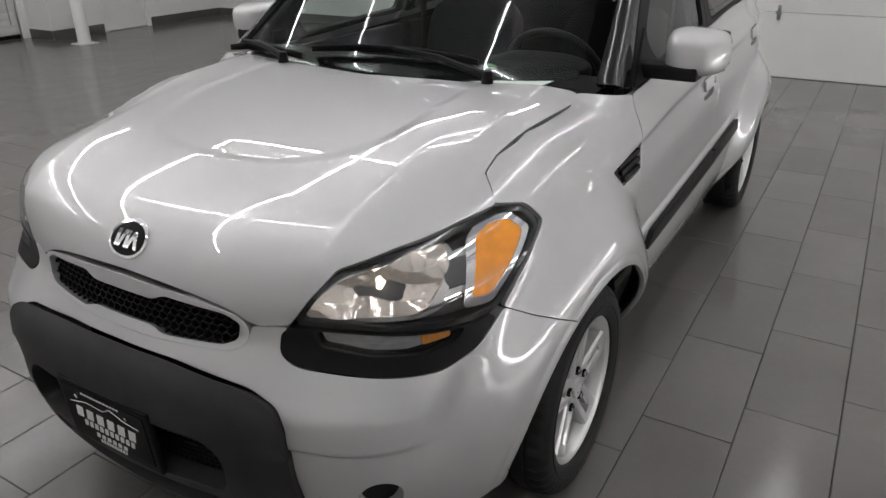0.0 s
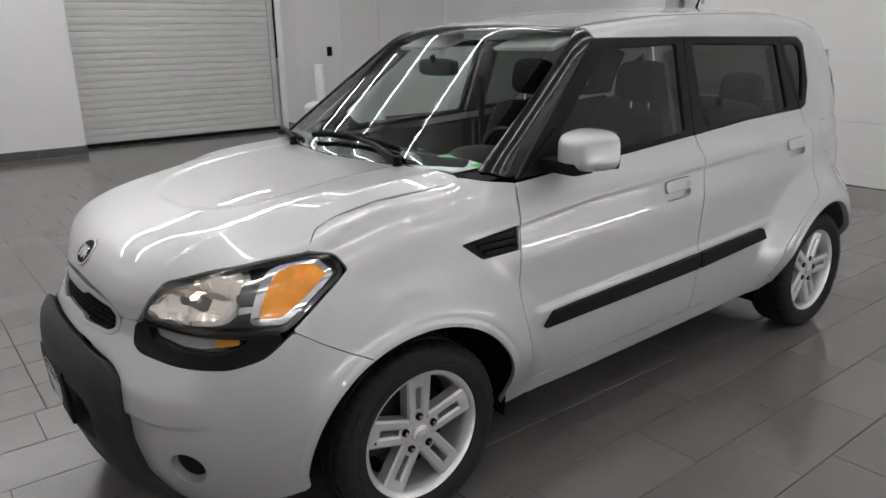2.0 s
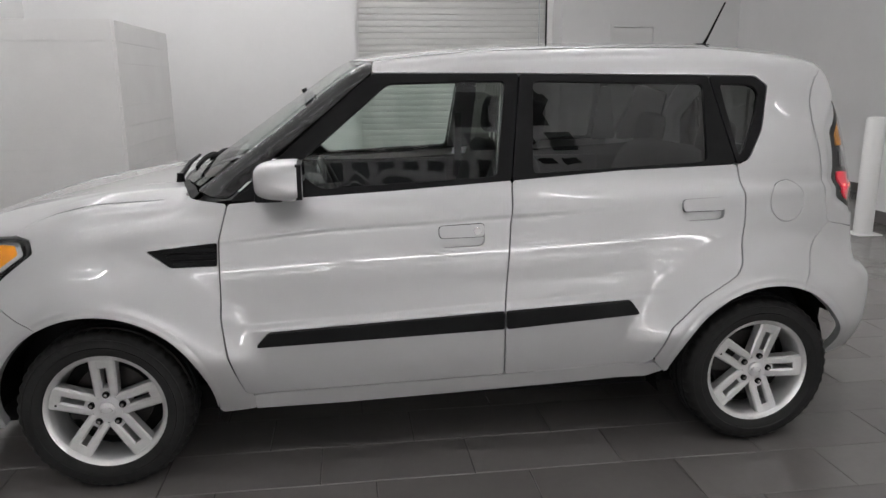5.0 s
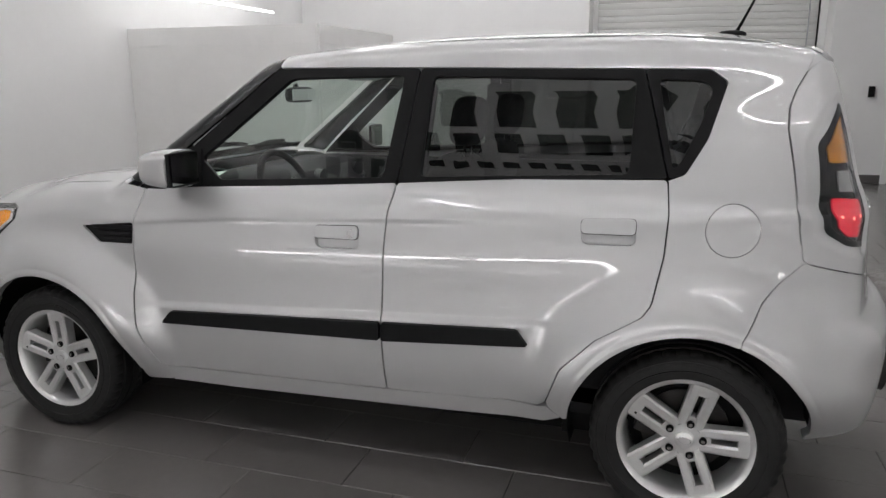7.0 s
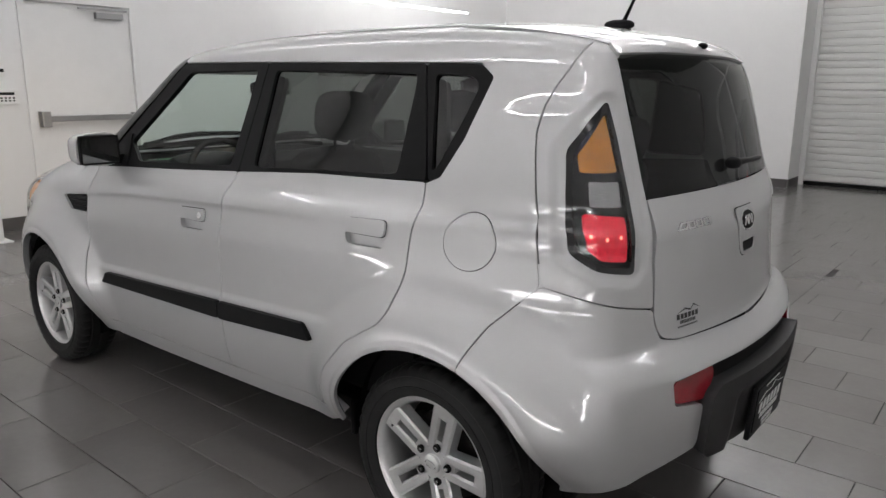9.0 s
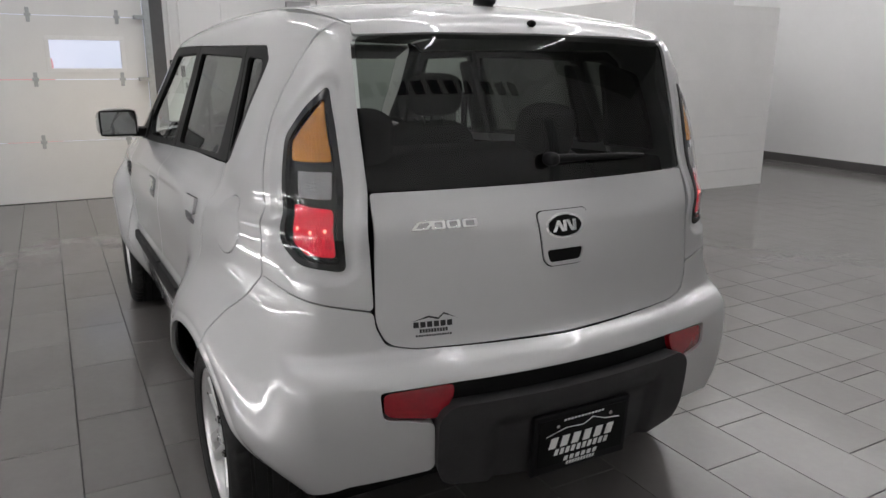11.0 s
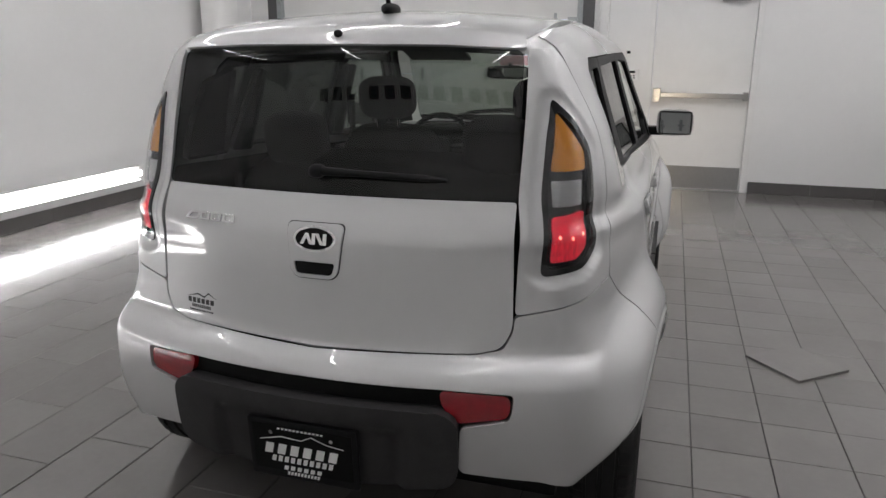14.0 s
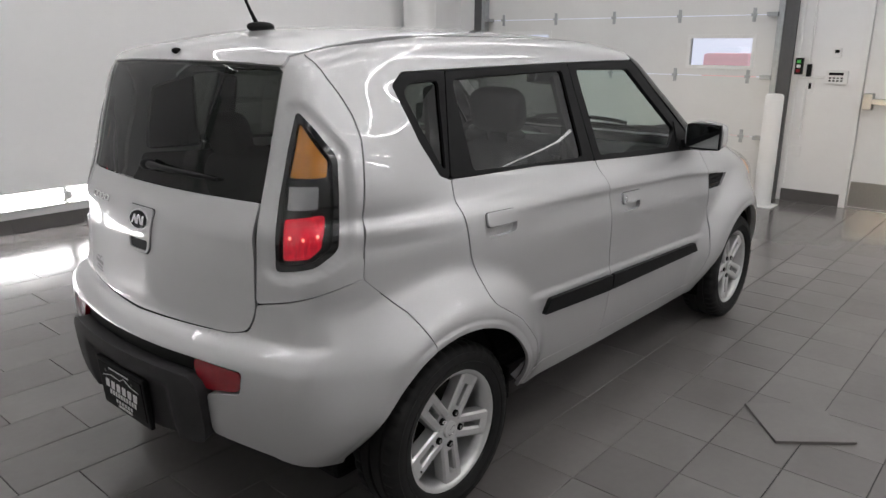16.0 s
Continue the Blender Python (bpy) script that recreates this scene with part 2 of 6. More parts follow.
pierced("wall_front", (FRONT, FRONT + 0.2), 0, (-9.2, LEFT + 0.2), [(0.18, 3.98, 3.0), (-1.69, -0.63, 2.18)], "white painted wall with a garage door and an exit door")
pierced("wall_back", (BACK - 0.2, BACK), 0, (-3.4, LEFT + 0.2), [(-2.75, 3.6, 3.0)], "white painted wall with a sectional garage door")
solid("wall_step", (-6.5, -3.4, 0), (BACK - 0.2, -3.2, HIGH), WALL, "short white return wall", "wall")
solid("wall_rear", (-6.5, FAR - 0.2, 0), (-6.3, -3.4, HIGH), WALL, "white painted wall", "wall")
pierced("wall_far", (FAR - 0.2, FAR), 1, (-6.3, FRONT), [(-3.21, 0.18, HIGH), (-4.80, -4.08, 2.33)], "white painted wall with a shutter recess and a doorway")
solid("wall_recess_left", (0.18, DEEP, 0), (0.38, FAR - 0.2, HIGH), WALL, "white return wall of the recess", "wall")
solid("wall_recess_right", (-3.41, DEEP, 0), (-3.21, FAR - 0.2, HIGH), WALL, "white return wall of the recess", "wall")
solid("wall_recess", (-3.6, DEEP - 0.3, 0), (0.6, DEEP - 0.1, HIGH), WALL, "white wall behind the roller shutter", "wall")
solid("wall_closet", (-5.1, FAR - 0.5, 0), (-3.7, FAR - 0.3, 2.6), WALL, "white wall behind the closet door", "wall")


def baseboard(a, b, face):
    """Dark base tiles along a wall from a to b; face: the way that they look."""
    a, b = Vector((*a, 0)), Vector((*b, 0))
    run = (b - a).normalized()
    n = max(1, round((b - a).length / 0.6))
    base = thing("baseboard", "dark grey tiled skirting at the foot of the wall", "baseboard", kind="structure")
    w = (b - a).length / n
    for i in range(n):
        lo, hi = a + run * (i * w + 0.001), a + run * ((i + 1) * w - 0.001) + Vector((*face, 0)) * 0.012
        part("tile", box((min(lo.x, hi.x), min(lo.y, hi.y), 0.002), (max(lo.x, hi.x), max(lo.y, hi.y), 0.125), 0.0015), BASE, base)
    return base


baseboard((-5.0, LEFT), (FRONT, LEFT), (0, -1))
baseboard((FRONT, -0.02), (FRONT, -0.58), (-1, 0))
baseboard((FRONT, -1.76), (FRONT, -4.3), (-1, 0))
baseboard((FRONT, 3.98), (FRONT, LEFT), (-1, 0))
baseboard((0.18, FAR), (FRONT, FAR), (0, 1))
baseboard((-4.02, FAR), (-3.21, FAR), (0, 1))
baseboard((-6.3, FAR), (-4.86, FAR), (0, 1))
baseboard((0.18, DEEP + 0.07), (0.18, FAR), (-1, 0))
baseboard((-3.21, DEEP + 0.07), (-3.21, FAR), (1, 0))
baseboard((-6.3, FAR + 0.02), (-6.3, -3.4), (1, 0))
baseboard((BACK, -3.4), (BACK, -2.85), (1, 0))
baseboard((BACK, 3.6), (BACK, LEFT), (1, 0))


def garage_door(name, x, y0, y1, top, face, windows, label):
    """A sectional door across x; face: +1 looks to +x, -1 to -x."""
    door = thing(name, label, "garage door", kind="structure")
    step = 0.625
    n = math.ceil(top / step)
    for i in range(n):
        z0, z1 = i * step + 0.003, min((i + 1) * step - 0.004, top)
        holes = [w for w in windows if z0 < w[2] < z1]
        bm = bmesh.new()
        cols = sorted({y0, y1, *[v for w in holes for v in w[:2]]})
        for a, b in zip(cols, cols[1:]):
            mid = (a + b) / 2
            hole = [w for w in holes if w[0] < mid < w[1]]
            for lo, hi in ([(z0, hole[0][2]), (hole[0][3], z1)] if hole else [(z0, z1)]):
                add_box(bm, (x - 0.02, a, lo), (x + 0.02, b, hi))
        for k in range(1, 4):
            zz = z0 + (z1 - z0) * k / 4
            if not holes:
                add_box(bm, (x + face * 0.02 - 0.002, y0, zz - 0.008), (x + face * 0.02 + 0.002, y1, zz + 0.008))
        sec = part("panel", bm, PANEL, door)
        for a, b, lo, hi in holes:
            bm = bmesh.new()
            for p, q in (((a - 0.04, lo - 0.04), (b + 0.04, lo)), ((a - 0.04, hi), (b + 0.04, hi + 0.04)), ((a - 0.04, lo), (a, hi)), ((b, lo), (b + 0.04, hi))):
                add_box(bm, (x - 0.03, p[0], p[1]), (x + 0.03, q[0], q[1]), 0.004)
            part("window_frame", bm, WHITE_METAL, sec)
            part("pane", box((x - 0.003, a, lo), (x + 0.003, b, hi)), LENS, sec)
    s = x + face * 0.03
    for i in range(1, n):
        for yy in np.arange(y0 + 0.25, y1, (y1 - y0 - 0.5) / 4):
            bm = bmesh.new()
            add_box(bm, (min(s, s - face * 0.015), yy - 0.018, i * step - 0.07), (max(s, s - face * 0.015), yy + 0.018, i * step + 0.07), 0.006)
            add_box(bm, (min(s, s + face * 0.012), yy - 0.03, i * step - 0.015), (max(s, s + face * 0.012), yy + 0.03, i * step + 0.015), 0.004)
            part("hinge", bm, GALV, door)
    for yy in (y0 - 0.035, y1 + 0.035):
        bm = bmesh.new()
        add_box(bm, (min(x, x + face * 0.10), yy - 0.03, 0), (max(x, x + face * 0.10), yy + 0.03, top), 0.003)
        part("track", bm, GALV, door)
        inward = 1 if yy > (y0 + y1) / 2 else -1
        part("side_seal", box((min(x, x + face * 0.09), yy + inward * 0.032, 0), (max(x, x + face * 0.09), yy + inward * 0.16, top)), SEAL if face < 0 else GALV, door)
        for i in range(1, n):
            part("bracket", box((min(s, s + face * 0.10), yy - inward * 0.13, i * step - 0.02), (max(s, s + face * 0.10), yy - inward * 0.02, i * step + 0.02), 0.003), GALV, door)
    part("bottom_seal", box((x - 0.025, y0, 0.002), (x + 0.025, y1, 0.006)), RUBBER, door)
    return door


garage_door("garage_door_front", FRONT + 0.06, 0.22, 3.94, 3.0, -1, [(0.46, 1.12, 1.36, 1.64), (2.98, 3.58, 1.41, 1.69)], "white sectional garage door with small windows, closed")
garage_door("garage_door_back", BACK - 0.06, -2.7, 3.55, 3.0, 1, [(-2.35, -1.69, 1.40, 1.68)], "white sectional garage door with a small window, closed")
solid("backdrop_street", (FRONT + 2.5, -1, 0.2), (FRONT + 2.52, 6, 3.2), OUTSIDE, "bright daylight outside the garage door", "backdrop")
# the yard sheet glows in place of daylight falling on it
YARD = material("pale wall with daylight glow", (0.4, 0.4, 0.4), 0.8, glow=(0.80, 0.80, 0.82), glow_power=0.45)
solid("backdrop_yard", (BACK - 2.0, -4.5, 0.2), (BACK - 1.98, 0, 3.0), YARD, "bright daylight outside the garage door", "backdrop")
outcar = thing("parked_car", "red car parked outside the garage door", "car", (FRONT + 2.0, 1.50, 0.0))
part("body", box((-0.2, -0.42, 0.0), (0.2, 0.18, 1.47), 0.06), OUTRED, outcar)
part("cabin", box((-0.18, -0.3, 1.47), (0.18, 0.05, 1.55), 0.04), OUTSIDE, outcar)
bluecar = thing("parked_car", "blue-grey car parked outside the garage door", "car", (FRONT + 2.0, 3.9, 0.0))
part("body", box((-0.2, -0.9, 0.0), (0.2, 0.9, 1.46), 0.06), OUTBLUE, bluecar)
part("cabin", box((-0.18, -0.25, 1.46), (0.18, 0.55, 1.54), 0.03), OUTBLUE, bluecar)

# roller shutter in the recess
shutter = thing("roller_shutter", "white slatted roller shutter, closed", "roller shutter", kind="structure")
SLAT = prism([(0, 0.003), (0.005, 0.012), (0.008, 0.05), (0.005, 0.088), (0, 0.097), (-0.008, 0.097), (-0.008, 0.003)], 0, 1)
shift(SLAT, Matrix(((0, 1, 0, 0), (1, 0, 0, 0), (0, 0, 1, 0), (0, 0, 0, 1))) @ Matrix.Scale(1, 4))
slat_me = None
for i in range(44):
    if slat_me is None:
        shift(SLAT, Matrix.Diagonal((3.20, 1, 1, 1)))
        s0 = part("slat", SLAT, SHUTTER, shutter)
        slat_me = s0.data
    else:
        s0 = new("slat", slat_me)
        s0.parent = shutter
    s0.location = (-3.09, DEEP, 0.06 + i * 0.10)
part("bottom_bar", box((-3.09, DEEP - 0.02, 0.004), (0.11, DEEP + 0.02, 0.055), 0.004), DARK_PLASTIC, shutter)
part("guide", box((-3.105, DEEP + 0.02, 1.2), (-3.085, DEEP + 0.05, HIGH), 0.002), DARK_PLASTIC, shutter)
part("guide_cover", box((-3.208, DEEP + 0.018, 0), (-3.106, DEEP + 0.07, HIGH), 0.003), WHITE_METAL, shutter)
part("guide", box((0.11, DEEP - 0.03, 0), (0.178, DEEP + 0.06, HIGH), 0.004), WHITE_METAL, shutter)
part("pull_chain", rod((-2.96, DEEP + 0.07, 0.2), (-2.96, DEEP + 0.07, HIGH), 0.009, seg=8), GALV, shutter)


def man_door(name, label, lo, hi, top, wall, axis, face, bar=True):
    """A leaf with its frame in a wall; axis 0: the wall crosses x."""
    d = thing(name, label, "door", kind="structure")

    def bx(u0, u1, z0, z1, d0, d1, bev=0.003):
        a, b = sorted((wall + face * d0, wall + face * d1))
        return box((a, u0, z0), (b, u1, z1), bev) if axis == 0 else box((u0, a, z0), (u1, b, z1), bev)
    for u0, u1, z0, z1 in ((lo - 0.05, lo + 0.012, 0, top + 0.05), (hi - 0.012, hi + 0.05, 0, top + 0.05), (lo + 0.012, hi - 0.012, top - 0.012, top + 0.05)):
        part("frame", bx(u0, u1, z0, z1, -0.12, 0.02), WHITE_METAL, d)
    leaf = part("leaf", bx(lo + 0.016, hi - 0.016, 0.012, top - 0.016, -0.06, -0.015), WHITE_METAL, d)
    part("threshold", bx(lo + 0.012, hi - 0.012, 0, 0.011, -0.12, 0.03), STEEL, d)
    if bar:
        part("kick_plate", bx(lo + 0.03, hi - 0.03, 0.02, 0.27, -0.015, -0.011, 0.001), STEEL, leaf)
        bm = bmesh.new()
        add_box(bm, (wall + face * 0.06 - 0.025, lo + 0.06, 1.03), (wall + face * 0.06 + 0.02, hi - 0.05, 1.085), 0.006)
        part("push_bar", bm, STEEL, leaf)
        part("bar_end", bx(hi - 0.12, hi - 0.04, 0.98, 1.13, -0.012, 0.09, 0.006), STEEL, leaf)
        part("bar_end", bx(lo + 0.03, lo + 0.08, 1.01, 1.10, -0.012, 0.085, 0.006), STEEL, leaf)
        part("closer", bx(lo + 0.10, lo + 0.38, top - 0.14, top - 0.08, -0.012, 0.05, 0.005), STEEL, leaf)
        part("closer_arm", bx(lo + 0.05, lo + 0.55, top - 0.06, top - 0.04, 0.02, 0.04, 0.002), STEEL, leaf)
    return d


man_door("door_exit", "white steel exit door with push bar and kick plate", -1.69, -0.63, 2.18, FRONT, 0, -1)
man_door("door_closet", "plain white steel door in the wall", -4.80, -4.08, 2.33, FAR, 1, 1, False)

# lapped white partition block beside the front wall
block = thing("partition", "white lapped-board enclosure standing against the wall", "partition", kind="structure")
part("core", box((2.60, -6.48, 0), (FRONT - 0.002, -4.25, 2.06)), SIDING, block)
for i in range(10):
    z0, z1 = i * 0.208 + 0.002, min(i * 0.208 + 0.205, 2.08)
    lap = [(0, 0), (0.011, 0), (0.0085, z1 - z0), (0, z1 - z0)]
    bm = prism(lap, 2.56, FRONT - 0.004)
    part("board", shift(bm, Matrix.Translation((0, -4.25, z0)) @ Matrix(((0, 1, 0, 0), (1, 0, 0, 0), (0, 0, 1, 0), (0, 0, 0, 1)))), SIDING, block)
    bm = prism([(-x, z) for x, z in lap], -6.50, -4.23)
    part("board", shift(bm, Matrix.Translation((2.60, 0, z0))), SIDING, block)


def bollard(x, y, h=1.12, r=0.085):
    b = thing("bollard", "white painted steel post beside a garage door", "bollard", (x, y, 0), "door bollards")
    part("post", shift(lathe([(0.001, 0), (r, 0), (r, h - 0.03), (r * 0.82, h - 0.008), (0.001, h)], 32, False), Matrix(((1, 0, 0, 0), (0, 0, 1, 0), (0, 1, 0, 0), (0, 0, 0, 1)))), WHITE_METAL, b, smooth_faces=True)
    part("base_plate", box((-r - 0.04, -r - 0.04, 0.001), (r + 0.04, r + 0.04, 0.012), 0.003), WHITE_METAL, b)
    return b


for bx_, by_ in ((4.60, 3.80), (4.62, 0.02), (-4.55, -2.83), (-3.22, -7.93)):
    bollard(bx_, by_)

# white duct in the corner, with its bracket
duct = thing("duct", "wide white pipe that hangs down the wall in the corner", "pipe", (3.95, 4.12, 0))
part("pipe", rod((0, 0, 0.52), (0, 0, HIGH - 0.01), 0.2, seg=40), WHITE_METAL, duct, smooth_faces=True)
part("clamp", box((-0.3, 0.1, 0.6), (0.3, 0.27, 0.64), 0.006), WHITE_METAL, duct)
part("collar", rod((0, 0, 0.5), (0, 0, 0.56), 0.212, seg=40), WHITE_METAL, duct, smooth_faces=True)

# door controls, keypad, conduit and sockets by the exit door
def wall_unit(name, label, category, y, z, w, h, d, mat, parts=()):
    u = thing(name, label, category, (FRONT, y, z))
    part("case", box((-d, -w / 2, -h / 2), (-0.001, w / 2, h / 2), 0.006), mat, u)
    for pn, y0, z0, y1, z1, pm in parts:
        part(pn, box((-d - 0.004, y0, z0), (-d + 0.001, y1, z1), 0.001), pm, u)
    return u


wall_unit("door_control", "black push-button control for the garage door", "switch", -0.045, 1.37, 0.07, 0.16, 0.05, DARK_PLASTIC,
          [("button", -0.018, 0.03, 0.018, 0.06, GREEN), ("button", -0.018, -0.015, 0.018, 0.015, WHITE_METAL), ("button", -0.018, -0.06, 0.018, -0.03, RED)])
wall_unit("key_switch", "small dark key switch on a conduit", "switch", -0.14, 1.33, 0.04, 0.12, 0.04, DARK_PLASTIC)
wall_unit("wall_socket", "white switch plate on the wall", "socket", -0.165, 1.18, 0.07, 0.12, 0.012, WHITE_METAL, [("rocker", -0.012, -0.03, 0.012, 0.03, DARK_PLASTIC)])
wall_unit("keypad", "white alarm keypad with a dark display", "keypad", -0.40, 1.27, 0.20, 0.13, 0.035, WHITE_METAL,
          [("display", -0.06, 0.02, 0.07, 0.045, DARK_PLASTIC)] + [("button", -0.06 + 0.035 * i, -0.04 + 0.025 * j, -0.04 + 0.035 * i, -0.025 + 0.025 * j, LAMP_GREY) for i in range(4) for j in range(2)])
wall_unit("thermostat", "small white thermostat on the wall", "thermostat", -0.375, 1.50, 0.07, 0.09, 0.025, WHITE_METAL, [("display", -0.02, 0.0, 0.02, 0.03, DARK_PLASTIC)])
wall_unit("wall_socket", "white power socket near the floor", "socket", -0.12, 0.52, 0.08, 0.12, 0.012, WHITE_METAL)
cond = thing("conduit", "thin grey conduits fixed to the wall", "conduit", (FRONT, 0, 0))
for y, z0, z1 in ((-0.035, 0.18, 1.28), (-0.03, 1.45, HIGH), (-0.13, 0.65, 1.25), (-0.135, 1.4, HIGH)):
    part("pipe", rod((-0.02, y, z0), (-0.02, y, z1 - 0.01), 0.011, seg=10), WHITE_METAL, cond)
part("pipe", rod((-0.02, -0.05, 1.265), (-0.02, -0.30, 1.265), 0.011, seg=10), WHITE_METAL, cond)
tagged(part("access_control", box((-3.82, FAR + 0.001, 1.22), (-3.74, FAR + 0.04, 1.37), 0.006), DARK_PLASTIC), "small black card reader on the wall", "switch")


# light tubes: ceiling rows, and bars low and high on the walls
def tube_light(a, b, group, label, r=0.022):
    a, b = Vector(a), Vector(b)
    t = thing("tube_light", label, "light", tuple(a), group)
    d = b - a
    part("tube", rod((0, 0, 0), d, r, seg=12), TUBE if a.z > 3.5 else (WALL_TUBE if a.z < 1 else DIM_TUBE), t)
    if a.z < 1:
        # added shield: keeps the strong tube from over-lighting the wall behind it
        bm = add_box(bmesh.new(), (-0.02, 0.036, -0.075), (d.x + 0.02, 0.044, 0.075))
        for z0 in (-0.075, 0.069):
            add_box(bm, (-0.02, 0.0, z0), (d.x + 0.02, 0.036, z0 + 0.006))
        part("trough", bm, WHITE_METAL, t, "added white trough that keeps the tube light off the wall")
    n = d.normalized()
    part("end_cap", rod(-n * 0.03, n * 0.001, r + 0.004, seg=12), WHITE_METAL, t)
    part("end_cap", rod(d - n * 0.001, d + n * 0.03, r + 0.004, seg=12), WHITE_METAL, t)
    back = Vector((0, 0, HIGH - a.z)) if a.z > 3.5 else (Vector((0, LEFT - a.y, 0)) if a.y > 4 else Vector((FRONT - a.x, 0, 0)))
    for f in (0.08, 0.92):
        part("bracket", rod(d * f + back.normalized() * r * 0.9, d * f + back, 0.006, seg=8), WHITE_METAL, t)
    return t


# the row at y = -8.1 is an unseen extra that brightens the far wall
for y in (-8.1, -6.6, -4.6, -2.7, -0.65, 1.4, 3.3):
    for x0 in ((-4.4, -1.45, 1.5) if y > -4 else (-1.45, 1.5)):
        tube_light((x0, y, HIGH - 0.25), (x0 + 2.9, y, HIGH - 0.25), "ceiling lights", "long white light tube under the ceiling", 0.015)
for x in (-1.5, 1.45):
    for y in (-4.55, -2.65):
        tube_light((x, y, HIGH - 0.25), (x, y + 1.95, HIGH - 0.25), "ceiling lights", "white light tube that joins the long rows", 0.015)
for x0, x1 in ((-4.4, -2.33), (-2.09, -0.43), (-0.36, 0.33), (0.53, 2.64)):
    tube_light((x0, LEFT - 0.06, 0.28), (x1, LEFT - 0.06, 0.28), "wall lights", "bright white light tube low on the wall", 0.03)
tube_light((FRONT - 0.30, -7.1, 2.5), (FRONT - 0.30, -3.6, 2.5), "wall lights", "bright white light tube high on the wall", 0.016)


# dark lettering on the walls, as plain bars
def wall_words(name, rows_, label):
    sign = thing(name, label, "sign")
    for place, w, h in rows_:
        lo = [place[0] - (w / 2 if place[3] == 0 else 0.006), place[1] - (0.006 if place[3] == 0 else w / 2), place[2] - h / 2]
        hi = [place[0] + (w / 2 if place[3] == 0 else 0.006), place[1] + (0.006 if place[3] == 0 else w / 2), place[2] + h / 2]
        lean = Matrix.Identity(4)
        lean[0 if place[3] == 0 else 1][2] = 0.35
        mid = Vector([(a + b) / 2 for a, b in zip(lo, hi)])
        part("bar", shift(box(lo, hi), Matrix.Translation(mid) @ lean @ Matrix.Translation(-mid)), LETTER, sign)
    return sign


def bars(x, y, z, along, words, h, total):
    """Bars that stand for letters: a row of words, total metres long."""
    cells = sum(words) + 0.5 * (len(words) - 1)
    w, at, res = total / cells, -total / 2, []
    for n in words:
        for k in range(n):
            off = at + w / 2
            res.append(((x + (off if along == 0 else 0), y + (off if along == 1 else 0), z, along), w * 0.62, h))
            at += w
        at += w * 0.5
    return res


wall_words("wall_lettering", bars(0.0, LEFT - 0.006, 3.80, 0, [6], 0.22, 3.45) + bars(0.1, LEFT - 0.006, 3.48, 0, [10], 0.20, 4.1) + bars(0.12, LEFT - 0.006, 3.17, 0, [3, 10, 3], 0.13, 4.1),
           "rows of dark lettering on the white wall")
wall_words("wall_lettering", bars(BACK + 0.006, -0.06, 3.40, 1, [3, 10, 3], 0.15, 4.5), "row of dark lettering over the garage door")

# the odd slab that lies loose on the floor
slab = tagged(part("loose_tile", box((-0.165, -0.165, 0), (0.165, 0.165, 0.012), 0.002), TILE), "grey floor tile lying loose on the floor", "tile")
slab.location, slab.rotation_euler = (0.17, -1.58, 0.001), (0, 0, radians(40))


# floor tiles
def tile_mesh(l, w):
    bm = bmesh.new()
    add_box(bm, (0.0015, 0.0015, -0.03), (l - 0.0015, w - 0.0015, 0.0))
    top = [e for e in bm.edges if all(abs(v.co.z) < 1e-6 for v in e.verts)]
    bmesh.ops.bevel(bm, geom=top, offset=0.0018, segments=1, affect="EDGES")
    me = bpy.data.meshes.new("tile")
    bm.to_mesh(me)
    bm.free()
    me.materials.append(TILE)
    return me



# ---- the car: skin ----
def profile(pairs):
    """A smooth monotone curve through (at, value) pairs."""
    a = np.array(sorted(pairs), float)
    xs, ys = a[:, 0], a[:, 1]
    h, d = np.diff(xs), np.diff(ys) / np.diff(xs)
    m = np.zeros(len(xs))
    m[0], m[-1] = d[0], d[-1]
    for i in range(1, len(xs) - 1):
        if d[i - 1] * d[i] > 0:
            w1, w2 = 2 * h[i] + h[i - 1], h[i] + 2 * h[i - 1]
            m[i] = (w1 + w2) / (w1 / d[i - 1] + w2 / d[i])

    def at(v):
        v = np.asarray(v, float)
        c = np.clip(v, xs[0], xs[-1])
        i = np.clip(np.searchsorted(xs, c) - 1, 0, len(xs) - 2)
        t = (c - xs[i]) / h[i]
        s = (1 + 2 * t) * (1 - t) ** 2 * ys[i] + t * (1 - t) ** 2 * h[i] * m[i]
        s = s + t * t * (3 - 2 * t) * ys[i + 1] + t * t * (t - 1) * h[i] * m[i + 1]
        return s + np.where(v < xs[0], (v - xs[0]) * m[0], 0) + np.where(v > xs[-1], (v - xs[-1]) * m[-1], 0)
    return at


